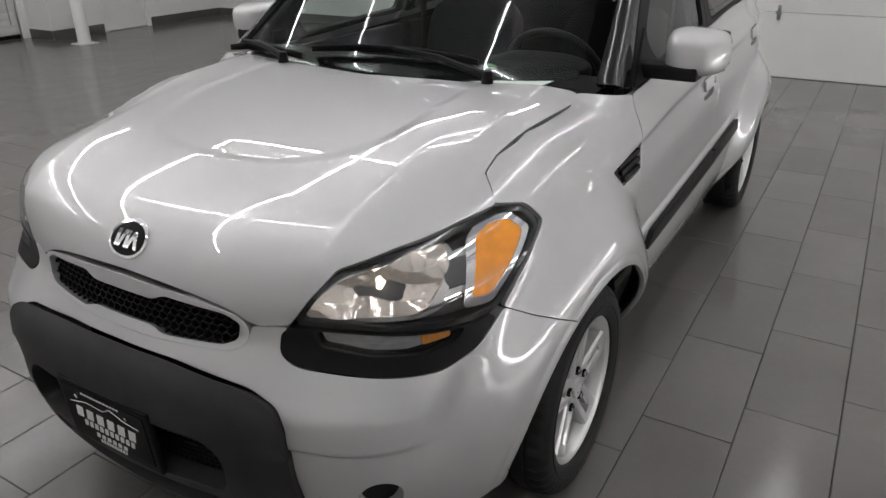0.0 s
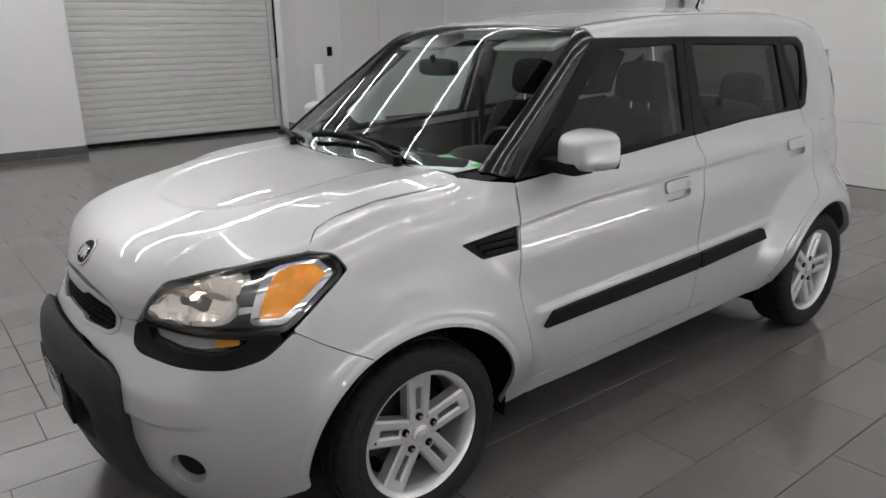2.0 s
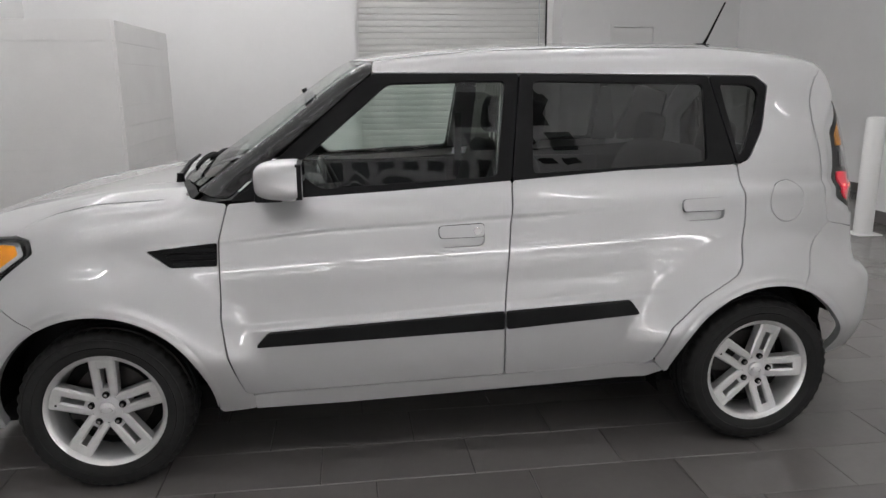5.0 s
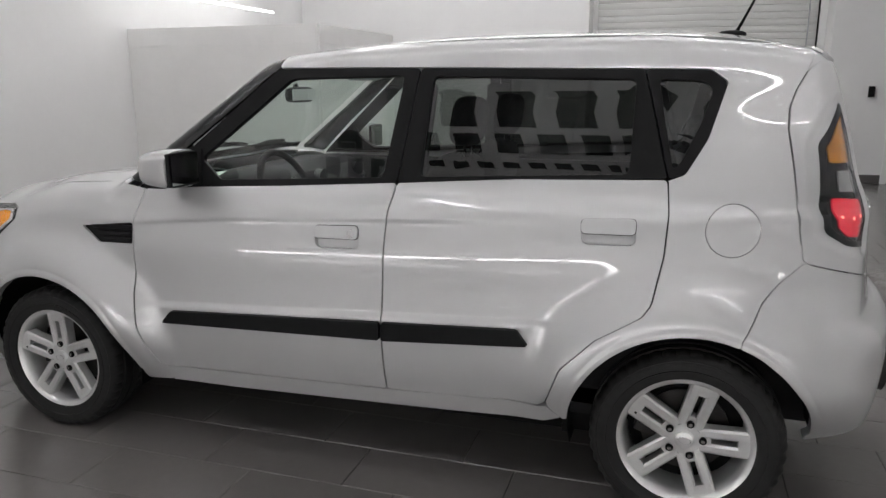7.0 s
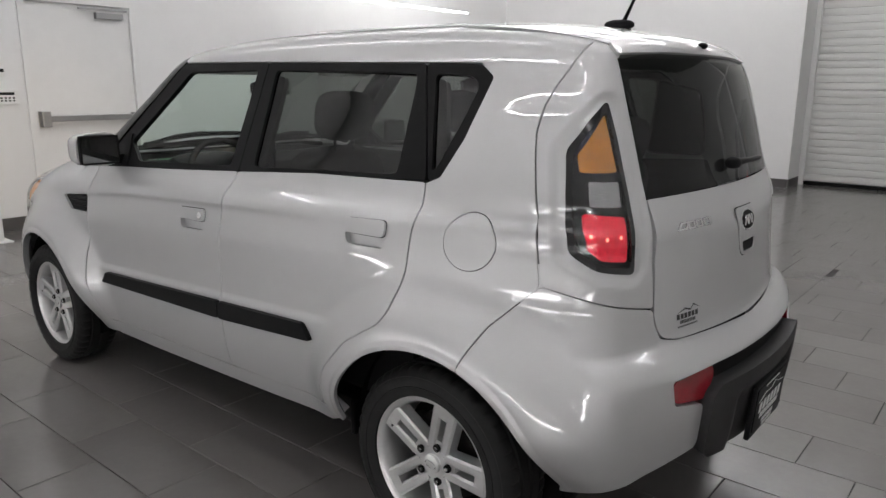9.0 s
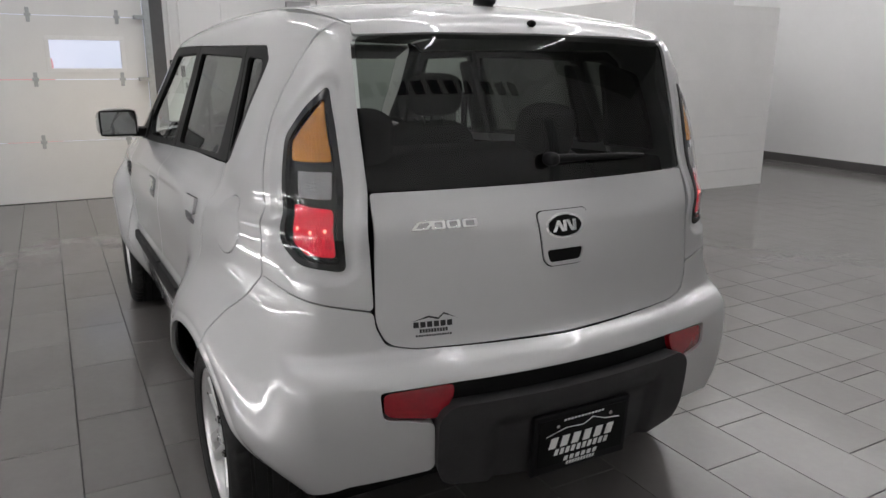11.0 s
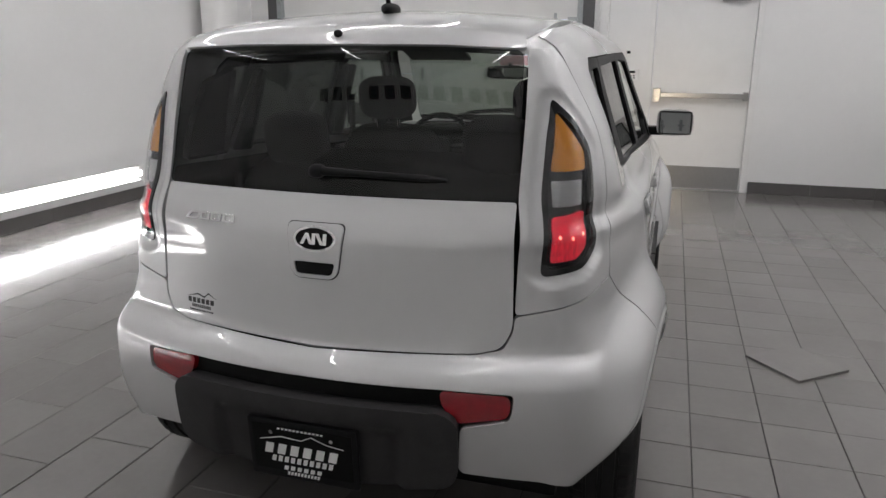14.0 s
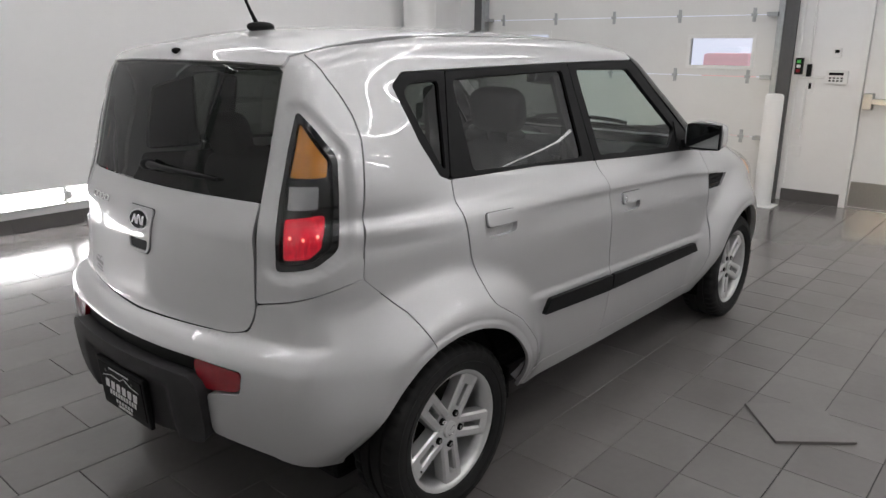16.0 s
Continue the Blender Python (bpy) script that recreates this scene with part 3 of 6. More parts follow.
def fair(pairs):
    """A spline of even bend through (at, value) pairs, straight beyond its ends."""
    a = np.array(sorted(pairs), float)
    xs, ys = a[:, 0], a[:, 1]
    h, n = np.diff(xs), len(xs)
    A, r = np.eye(n), np.zeros(n)
    for i in range(1, n - 1):
        A[i, i - 1:i + 2] = h[i - 1], 2 * (h[i - 1] + h[i]), h[i]
        r[i] = 6 * ((ys[i + 1] - ys[i]) / h[i] - (ys[i] - ys[i - 1]) / h[i - 1])
    M = np.linalg.solve(A, r)
    e0 = (ys[1] - ys[0]) / h[0] - h[0] * M[1] / 6
    e1 = (ys[-1] - ys[-2]) / h[-1] + h[-1] * M[-2] / 6

    def at(v):
        v = np.asarray(v, float)
        c = np.minimum(np.maximum(v, xs[0]), xs[-1])
        i = np.minimum(np.searchsorted(xs[1:-1], c), n - 2)
        p, q, w = xs[i + 1] - c, c - xs[i], h[i]
        out = (M[i] * p ** 3 + M[i + 1] * q ** 3) / (6 * w) + (ys[i] / w - M[i] * w / 6) * p + (ys[i + 1] / w - M[i + 1] * w / 6) * q
        return out + np.minimum(v - xs[0], 0) * e0 + np.maximum(v - xs[-1], 0) * e1
    return at


def smax(a, b, k):
    h = np.maximum(k - np.abs(a - b), 0) / k
    return np.maximum(a, b) + h * h * k * 0.25


def smooth(a, b, v):
    t = np.minimum(np.maximum((v - a) / (b - a), 0), 1)
    return t * t * (3 - 2 * t)


# half width by height: the door below the shoulder line, and the shoulder and window side above it
FLANK = fair([(0.20, 0.765), (0.30, 0.802), (0.40, 0.829), (0.50, 0.8425), (0.62, 0.8475), (0.74, 0.848), (0.86, 0.8443), (0.98, 0.833), (1.10, 0.814)])
SHOULDER = fair([(0.85, 0.882), (0.90, 0.861), (0.945, 0.8415), (0.99, 0.822), (1.03, 0.80), (1.065, 0.7785), (1.10, 0.762), (1.15, 0.7458), (1.20, 0.7297), (1.30, 0.6974), (1.40, 0.6651), (1.49, 0.636), (1.56, 0.60), (1.7, 0.5)])
NOSE = profile([(0.15, 1.98), (0.22, 2.04), (0.32, 2.085), (0.45, 2.11), (0.56, 2.112), (0.64, 2.075), (0.72, 2.035), (0.80, 2.03), (0.86, 2.028),
                (0.91, 2.01), (0.96, 1.95), (1.0, 1.88), (1.1, 1.76), (2.0, 1.74)])
TAIL = profile([(0.20, -1.86), (0.30, -1.91), (0.44, -1.95), (0.58, -1.962), (0.655, -1.955), (0.70, -1.925), (0.725, -1.885), (0.80, -1.874), (1.01, -1.854),
                (1.128, -1.80), (1.30, -1.75), (1.50, -1.688), (1.60, -1.655)])
HOOD = fair([(0.8, 1.098), (1.05, 1.084), (1.3, 1.063), (1.55, 1.024), (1.75, 0.979), (1.88, 0.936), (2.0, 0.875), (2.1, 0.80)])
ROOF = fair([(0.6, 1.50), (0.33, 1.568), (0.1, 1.60), (-0.3, 1.627), (-0.8, 1.637), (-1.1, 1.632), (-1.363, 1.613), (-1.67, 1.548), (-1.9, 1.48)])
AXLES = (1.268, -1.264)
HUB = 0.30
CREASE = 0.958


def crease_rise(x):
    return 0.04 * (0.5 - np.minimum(np.maximum(x, -1.3), 1.0)) - 0.018 * smooth(0.4, 0.9, x)


def plateau(x, w):
    """Below nought on the flat field of the hood."""
    return smax(w - 0.41, x - 1.715, 0.35)


def ledge(x):
    """Height of the ledge that the side mouldings sit on."""
    return 0.603 - 0.0441 * x


def form(x, y, z):
    """Below nought inside the car's skin, above outside, in metres."""
    w = np.abs(y)
    lift = crease_rise(x)
    door = FLANK(z)
    under = CREASE + lift - z
    door = door - 0.0065 * smooth(-1.05, -0.30, x) * smooth(1.3, 0.9, x) * smooth(-0.001, 0.024, under) * smooth(0.15, 0.024, under)
    side = -smax(-door, -SHOULDER(z - lift * smooth(1.08, 1.0, z)), 0.008 + 0.03 * smooth(-0.6, -1.2, x) + 0.03 * smooth(0.9, 1.2, x))
    side = side - 0.20 * np.maximum(x - 1.1, 0) ** 2 - (0.14 + 0.13 * smooth(0.64, 0.84, z) * smooth(1.36, 1.05, z)) * np.maximum(-1.0 - x, 0) ** 2
    side = side - 0.06 * smooth(0.52, 0.27, z) * smooth(-1.42, -1.64, x)
    side = side + 0.048 * smooth(-1.1, -1.5, x) * smooth(0.98, 1.13, z) * smooth(1.5, 1.15, z)
    over = z - ledge(x)
    scoop = smooth(0.008, 0.038, over) * smooth(0.27, 0.09, over) * smooth(1.1, 0.9, np.abs(x))
    for cx in AXLES:
        scoop = scoop * smooth(0.52, 0.63, np.hypot(x - cx, z - HUB))
    side = side - 0.009 * scoop
    for cx in AXLES:
        r = np.hypot(x - cx, z - HUB)
        low = np.where(x > AXLES[0], 1.0, smooth(0.20, 0.52, z))
        side = side + (0.073 * smooth(0.605, 0.415, r) + 0.005 * smooth(0.414, 0.394, r)) * smooth(1.0, 0.8, z) * low
    front = NOSE(z) - (0.26 + 0.08 * smooth(0.4, 0.7, z)) * w ** 2 - 0.022 * smooth(0.508, 0.482, z) * smooth(0.36, 0.52, w)
    rear = TAIL(z) + (0.19 + 0.08 * smooth(1.12, 0.95, z)) * w ** 2
    ahead = smooth(1.25, 1.58, x)
    crown = (1 - ahead) * (0.012 * w ** 2 + 0.19 * np.maximum(w ** 2 - 0.33, 0)) + ahead * (0.03 * w ** 2 + 0.24 * np.maximum(w ** 2 - 0.25, 0))
    hood = HOOD(x) - crown - 0.004 * smooth(0.004, -0.035, plateau(x, w))
    glass = 1.072 + 0.70 * (1.06 - 0.25 * w ** 2 - x)
    top = -smax(-ROOF(x) + 0.12 * w ** 2, -smax(hood, glass, 0.02), 0.03)
    k = 0.05 + 0.05 * smooth(0.9, 1.4, x)
    d = smax(w - side, z - top, k)
    d = smax(d, x - front, 0.12)
    return smax(d, rear - x, 0.06)


def slope(P):
    e = 1e-4
    g = np.stack([form(P[:, 0] + e * (i == 0), P[:, 1] + e * (i == 1), P[:, 2] + e * (i == 2)) - form(P[:, 0] - e * (i == 0), P[:, 1] - e * (i == 1), P[:, 2] - e * (i == 2))
                  for i in range(3)], 1)
    return g / np.linalg.norm(g, axis=1, keepdims=True)


def cast(O, D, reach=3.0, steps=240):
    """Where rays from outside meet the skin."""
    n, s = len(O), np.linspace(0, reach, steps)
    hit = np.full(n, -1)
    for p in np.array_split(np.arange(n), max(1, n * steps // 60000)):
        Q = O[p, None] + D[p, None] * s[None, :, None]
        ins = form(Q[..., 0].ravel(), Q[..., 1].ravel(), Q[..., 2].ravel()).reshape(len(p), steps) < 0
        hit[p] = np.where(ins.any(1), ins.argmax(1), -1)
    out = np.full((n, 3), np.nan)
    ok = hit > 0
    O, D = O[ok], D[ok]
    if not len(O):
        return out
    a, b = s[hit[ok] - 1], s[hit[ok]]

    def value(m):
        Q = O + D * m[:, None]
        return form(Q[:, 0], Q[:, 1], Q[:, 2])
    fa, fb = value(a), value(b)
    for k in range(11):
        m = (a + b) / 2 if k < 2 else a + (b - a) * np.clip(fa / (fa - fb + 1e-15), 0.01, 0.99)
        fm = value(m)
        ins = fm < 0
        fa_next = np.where(ins, fa * (0.5 if k > 2 else 1), fm)
        fb = np.where(ins, fm, fb * (0.5 if k > 2 else 1))
        b, a, fa = np.where(ins, m, b), np.where(ins, a, m), fa_next
    out[ok] = O + D * b[:, None]
    return out


def rounded(pts, r=0.02):
    """A closed outline with its corners cut to soft bends; a point may carry its own radius last."""
    out, n = [], len(pts)
    P = [Vector(p[:2]) for p in pts]
    for i in range(n):
        rr = pts[i][2] if len(pts[i]) > 2 else r
        a, b, c = P[i - 1], P[i], P[(i + 1) % n]
        u, v = a - b, c - b
        la, lc = u.length, v.length
        d = min(rr, 0.48 * la, 0.48 * lc)
        if d < 1e-4:
            out.append(b)
            continue
        p, q = b + u / la * d, b + v / lc * d
        for k in range(6):
            t = k / 5
            out.append(p * (1 - t) ** 2 + b * 2 * t * (1 - t) + q * t * t)
    return out


def resample(pts, step):
    out, n = [], len(pts)
    for i in range(n):
        a, b = pts[i], pts[(i + 1) % n]
        k = max(1, math.ceil((b - a).length / step))
        if (b - a).length < 1e-5:
            continue
        out += [a + (b - a) * (j / k) for j in range(k)]
    return out


def within(pts, poly):
    """Which of the points lie inside the closed outline."""
    x, y = pts[:, 0], pts[:, 1]
    ins = np.zeros(len(pts), bool)
    px, py = np.array([p[0] for p in poly]), np.array([p[1] for p in poly])
    qx, qy = np.roll(px, -1), np.roll(py, -1)
    for a, b, c, d in zip(px, py, qx, qy):
        if b != d:
            ins ^= ((b > y) != (d > y)) & (x < (c - a) * (y - b) / (d - b) + a)
    return ins


TURN_F, TURN_R = 0.9, -0.9


def flat(P, view):
    P = np.atleast_2d(np.array(P, float))
    x, y, z = P.T
    if view == "side":
        return np.stack([x, z], 1)
    if view in ("front", "rear"):
        return np.stack([y, z], 1)
    if view == "top":
        return np.stack([x, y], 1)
    if view == "slant":
        return np.stack([y, (z - x) * 0.7071], 1)
    if view == "brow":
        return np.stack([x, z * 0.8 - y * 0.6], 1)
    if view == "wrap_front":
        return np.stack([np.arctan2(y, x - TURN_F), z], 1)
    return np.stack([np.arctan2(y, TURN_R - x), z], 1)


def onto(uv, view):
    """Points of a view laid on the skin."""
    u, v = np.array(uv, float).T
    o = np.ones_like(u)
    if view == "side":
        O, D = np.stack([u, 1.3 * o, v], 1), (0, -1, 0)
    elif view == "front":
        O, D = np.stack([2.6 * o, u, v], 1), (-1, 0, 0)
    elif view == "rear":
        O, D = np.stack([-2.6 * o, u, v], 1), (1, 0, 0)
    elif view == "top":
        O, D = np.stack([u, v, 2.2 * o], 1), (0, 0, -1)
    elif view == "slant":
        s = v / 0.7071
        O, D = np.stack([1.6 - s / 2 + 1.2 * o - 0.8, u, 1.6 + s / 2 + 1.2 * o - 0.8], 1), (-0.7071, 0, -0.7071)
    elif view == "brow":
        O, D = np.stack([u, -0.6 * v + 0.8 * 2.2, 0.8 * v + 0.6 * 2.2], 1), (0, -0.8, -0.6)
    elif view == "wrap_front":
        O = np.stack([TURN_F + 2 * np.cos(u), 2 * np.sin(u), v], 1)
        D = np.stack([-np.cos(u), -np.sin(u), 0 * u], 1)
    else:
        O = np.stack([TURN_R - 2 * np.cos(u), 2 * np.sin(u), v], 1)
        D = np.stack([np.cos(u), -np.sin(u), 0 * u], 1)
    D = np.broadcast_to(np.array(D, float), O.shape)
    return cast(O, D, 2.4, 56)


def both(pts):
    """A half outline, from the middle round to the middle, with its mirror."""
    m = [(p[0], -p[1], *p[2:]) for p in pts[::-1]]
    return list(pts) + [q for q in m if abs(q[1]) > 1e-6]


def skin(view, outline, holes=(), off=0.0, step=0.03, depth=0.014, r=0.02, dish=None, lines=()):
    """A panel of the skin inside an outline, with rolled edges: places, normals, faces."""
    poly = resample(rounded(outline, r), step * 0.6)
    cuts = [resample(rounded(h, rr), step * 0.6) for h, rr in holes]
    allv, edges = [], []
    for loop in [poly] + cuts:
        i0, n = len(allv), len(loop)
        allv += [tuple(p) for p in loop]
        edges += [(i0 + i, i0 + (i + 1) % n) for i in range(n)]
    lo, hi = np.min(np.array([tuple(p) for p in poly]), 0), np.max(np.array([tuple(p) for p in poly]), 0)
    gx, gy = np.meshgrid(np.arange(lo[0] + step / 2, hi[0], step), np.arange(lo[1] + step / 2, hi[1], step))
    grid = np.stack([gx.ravel(), gy.ravel()], 1)
    keep = within(grid, poly)
    for c in cuts:
        keep &= ~within(grid, c)
    grid = grid[keep]
    edge_pts = np.array(allv)
    if len(grid):
        d = np.concatenate([np.sqrt(((g[:, None] - edge_pts[None]) ** 2).sum(2)).min(1) for g in np.array_split(grid, max(1, len(grid) // 400))])
        grid = grid[d > step * 0.42]
    for line in lines:
        q = []
        for a, b in zip(line, line[1:]):
            k = max(1, math.ceil(math.dist(a, b) / (step * 0.8)))
            q += [(a[0] + (b[0] - a[0]) * j / k, a[1] + (b[1] - a[1]) * j / k) for j in range(k)]
        q = np.array(q + [line[-1]])
        q = q[within(q, poly)]
        for c in cuts:
            q = q[~within(q, c)]
        if len(q):
            q = q[np.sqrt(((q[:, None] - edge_pts[None]) ** 2).sum(2)).min(1) > 0.004]
        if len(q) and len(grid):
            grid = np.concatenate([grid[np.sqrt(((grid[:, None] - q[None]) ** 2).sum(2)).min(1) > 0.0045], q])
    from_lib = delaunay_2d_cdt([Vector(p) for p in allv] + [Vector(p) for p in grid], edges, [], 0, 1e-6)
    V = np.array([tuple(p) for p in from_lib[0]])
    T = np.array([f for f in from_lib[2] if len(f) == 3])
    mid = V[T].mean(1)
    ok = within(mid, poly)
    for c in cuts:
        ok &= ~within(mid, c)
    T = T[ok]
    P = onto(V, view)
    good = ~np.isnan(P[:, 0])
    T = T[good[T].all(1)]
    P = np.nan_to_num(P)
    N = slope(P)
    lift = off if dish is None else off + dish(V)
    P = P + N * np.reshape(lift, (-1, 1)) if np.ndim(lift) else P + N * lift
    fn = np.cross(P[T[:, 1]] - P[T[:, 0]], P[T[:, 2]] - P[T[:, 0]])
    flip = (fn * N[T].mean(1)).sum(1) < 0
    T[flip] = T[flip][:, ::-1]
    if dish is not None:
        fn[flip] *= -1
        N = np.zeros_like(P) + N * 1e-9
        for k in range(3):
            np.add.at(N, T[:, k], fn)
        N = N / np.linalg.norm(N, axis=1, keepdims=True)
    seen = {}
    for t in T:
        for a, b in ((t[0], t[1]), (t[1], t[2]), (t[2], t[0])):
            seen[(a, b)] = seen.get((a, b), 0) + 1
    rim = [(a, b) for a, b in seen if (b, a) not in seen]
    verts, norms, faces = [tuple(p) for p in P], [tuple(n) for n in N], [tuple(int(i) for i in t) for t in T]
    if depth:
        made = {}
        out_n = {}
        for a, b in rim:
            w = np.cross(P[b] - P[a], N[a])
            w = w / (np.linalg.norm(w) + 1e-9)
            for i in (a, b):
                out_n[i] = out_n.get(i, 0) + w
        for i, w in out_n.items():
            w = w / (np.linalg.norm(w) + 1e-9)
            k = len(verts)
            verts += [tuple(P[i]), tuple(P[i] + w * 0.0012 - N[i] * 0.0015), tuple(P[i] + w * 0.0012 - N[i] * depth)]
            norms += [tuple(N[i]), tuple(w), tuple(w)]
            made[i] = k
        for a, b in rim:
            i, j = made[a], made[b]
            faces += [(j, i, i + 1, j + 1), (j + 1, i + 1, i + 2, j + 2)]
    return verts, norms, faces


def lay(name, shape, mat, parent, label="", flip=False):
    verts, norms, faces = shape
    if flip:
        verts = [(x, -y, z) for x, y, z in verts]
        norms = [(x, -y, z) for x, y, z in norms]
        faces = [f[::-1] for f in faces]
    me = bpy.data.meshes.new(name)
    me.from_pydata(verts, [], faces)
    me.polygons.foreach_set("use_smooth", [True] * len(me.polygons))
    me.normals_split_custom_set_from_vertices(norms)
    me.materials.append(mat)
    ob = new(name, me)
    ob.parent = parent
    if label:
        ob["label"] = label
    return ob


def pair(name, shape, mat, parent, label=""):
    """The same panel on both flanks."""
    ps = parent if isinstance(parent, (list, tuple)) else (parent, parent)
    return [lay(name, shape, mat, ps[k], label, k == 1) for k in (0, 1)]


def tz(x, y):
    return float(onto([(x, y)], "top")[0, 2])


def side_y(x, z):
    return float(onto([(x, z)], "side")[0, 1])


def arc(cx, cz, r, a0, a1, n=14):
    return [(cx + r * math.cos(radians(a0 + (a1 - a0) * i / n)), cz + r * math.sin(radians(a0 + (a1 - a0) * i / n)), 0.05) for i in range(n + 1)]


def ring(cx, cz, r, n=24, k=1.0):
    return [(cx + r * k * math.cos(2 * math.pi * i / n), cz + r * math.sin(2 * math.pi * i / n)) for i in range(n)]


def oval(view, c, a, b, n=32):
    return [(c[0] + a * math.cos(2 * math.pi * i / n), c[1] + b * math.sin(2 * math.pi * i / n)) for i in range(n)]


def view_of(pts, view, r=0.02):
    return [(*flat([p[:3]], view)[0], *(p[3:] or (r,))) for p in pts]


def dense(pts, n=5):
    """More points along an open outline."""
    out = []
    for a, b in zip(pts, pts[1:]):
        out += [tuple(a[i] + (b[i] - a[i]) * k / n for i in (0, 1)) for k in range(n)]
    return out + [tuple(pts[-1][:2])]


def at_side(x, z):
    return (x, side_y(x, z), z)


def at_tail(y, z):
    return (float(onto([(y, z)], "rear")[0, 0]), y, z)


def at_nose(y, z):
    return (float(onto([(y, z)], "front")[0, 0]), y, z)


car = thing("car", "silver five-door hatchback with black trim and lit lamps", "car")

# hood, roof, windscreen
HOOD_EDGE = [(0.955, 0.675), (1.05, 0.685), (1.29, 0.662), (1.42, 0.648), (1.49, 0.655), (1.525, 0.69)]
hood_3d = [(1.075, 0, tz(1.075, 0)), (1.035, 0.35, tz(1.035, 0.35)), (0.975, 0.60, tz(0.975, 0.60))] + [(x, y, tz(x, y), 0.008 if x > 1.4 else 0.03) for x, y in HOOD_EDGE]
LAMP_TOP = dense([flat([p], "wrap_front")[0] for p in ((1.527, 0.692, 0.941), (1.62, 0.648, 0.933), (1.758, 0.592, 0.914), (1.858, 0.513, 0.881), (1.919, 0.480, 0.82), (1.964, 0.449, 0.757))], 3)
hood_3d += [tuple(p) for p in onto(LAMP_TOP, "wrap_front")] + [(1.985, 0.37, 0.742), (1.995, 0.32, 0.77), (2.005, 0.22, 0.788), (2.01, 0, 0.798)]
half = view_of(hood_3d, "slant", 0.03)
mirror_half = [(-u, v, rr) for u, v, rr in half[::-1] if abs(u) > 1e-6]


def field_line(level):
    """An outline of the hood's flat field, from one side to the other."""
    line = []
    for a in np.linspace(-1.75, 1.75, 61):
        d = np.linspace(0.05, 0.8, 400)
        x, y = 1.3 + d * math.cos(a), d * math.sin(a)
        i = int(np.argmax(plateau(x, np.abs(y)) > level))
        z = HOOD(x[i]) - 0.08 * y[i] ** 2
        line.append((float(y[i]), float(z - x[i]) * 0.7071))
    return line


lay("hood", skin("slant", half + mirror_half, step=0.022, lines=[field_line(v) for v in (0.008, 0.002, -0.006, -0.014, -0.022, -0.03, -0.038)]), PAINT, car)
roof_half = [(0.345, 0), (0.325, 0.30), (0.285, 0.46), (0.262, 0.535, 0.03), (-0.6, 0.552), (-1.45, 0.535), (-1.60, 0.51, 0.03), (-1.635, 0.35), (-1.662, 0)]
lay("roof", skin("top", both(roof_half), step=0.035), PAINT, car)
ws_half = [(1.062, 0), (1.03, 0.30), (0.965, 0.52), (0.915, 0.655, 0.03), (0.60, 0.59), (0.285, 0.515, 0.03), (0.315, 0.35), (0.335, 0)]
screen = lay("windscreen", skin("top", both(ws_half), step=0.04, off=-0.004, depth=0.004), WINDSCREEN, car)
screen.visible_shadow = False
band_half = [(1.062, 0), (1.03, 0.30), (0.965, 0.52), (0.915, 0.655), (0.885, 0.64), (0.925, 0.52), (0.965, 0.30), (0.985, 0)]
lay("screen_border", skin("top", both(band_half), step=0.04, off=-0.006, depth=0.001), GLOSS_BLACK, screen, "black printed border of the windscreen")
cowl_half = [(1.12, 0), (1.07, 0.35), (1.0, 0.62), (0.955, 0.70), (0.93, 0.67), (0.965, 0.52), (1.03, 0.30), (1.062, 0)]
lay("cowl", skin("top", both(cowl_half), step=0.04, off=-0.02, depth=0.004), BLACK_TRIM, car, "black plastic cowl under the wipers")

# flanks
R_ARCH = 0.385
SHARP = [[(x, CREASE + float(crease_rise(x)) + o) for x in np.linspace(1.2, -1.15, 48)] for o in (0.012, 0.002, -0.006, -0.014, -0.022, -0.032)]
SHARP += [[(x, ledge(x) + o) for x in (0.9, -1.0)] for o in (0.004, 0.012, 0.020, 0.029, 0.04)]
for cx in AXLES:
    SHARP += [[(x, z) for x, z, _ in arc(cx, HUB, r_, -5, 185, 60)] for r_ in (0.394, 0.401, 0.408, 0.416)]
ARCH_F, ARCH_R = (AXLES[0], HUB), (AXLES[1], HUB)
SEAM_A = [(0.80, 1.043), (0.83, 0.92), (0.838, 0.64), (0.82, 0.50), (0.775, 0.338)]
SEAM_B = [(-0.217, 0.345), (-0.21, 0.59), (-0.23, 0.94), (-0.25, 1.10)]
SEAM_C = [(-0.81, 0.392), (-0.86, 0.53), (-0.97, 0.645), (-1.11, 0.733), (-1.135, 0.77), (-1.163, 0.91), (-1.17, 1.04), (-1.16, 1.14)]
G = 0.0032


def off_x(pts, d):
    return [(x + d, z) for x, z in pts]


VENT = [(1.085, 0.892), (0.835, 0.916), (0.838, 0.83), (1.0, 0.828)]
FB_SEAM = dense([(1.647, 0.741), (1.582, 0.701), (1.5, 0.660), (1.457, 0.638)], 4)
RB_SEAM = dense([(-1.405, 0.676), (-1.457, 0.784), (-1.50, 0.832), (-1.57, 0.90)], 4)
tip = onto(LAMP_TOP[:1], "wrap_front")[0]
fender = [(x, tz(x, y + 0.005)) for x, y in HOOD_EDGE] + [(float(tip[0]), float(tip[2]) + 0.002, 0.004), (1.487, 0.932), (1.468, 0.89), (1.565, 0.815)] + [(x, z + 0.003) for x, z in FB_SEAM]
fender += arc(*ARCH_F, R_ARCH, 60, 184, 18) + [(0.868, 0.243), (0.746, 0.253), (0.746, 0.322), (0.775, 0.335)] + off_x(SEAM_A[::-1][1:], G) + [(0.855, 1.052)]
pair("fender", skin("side", fender, [(VENT, 0.012)], step=0.02, lines=SHARP, r=0.012), PAINT, car)
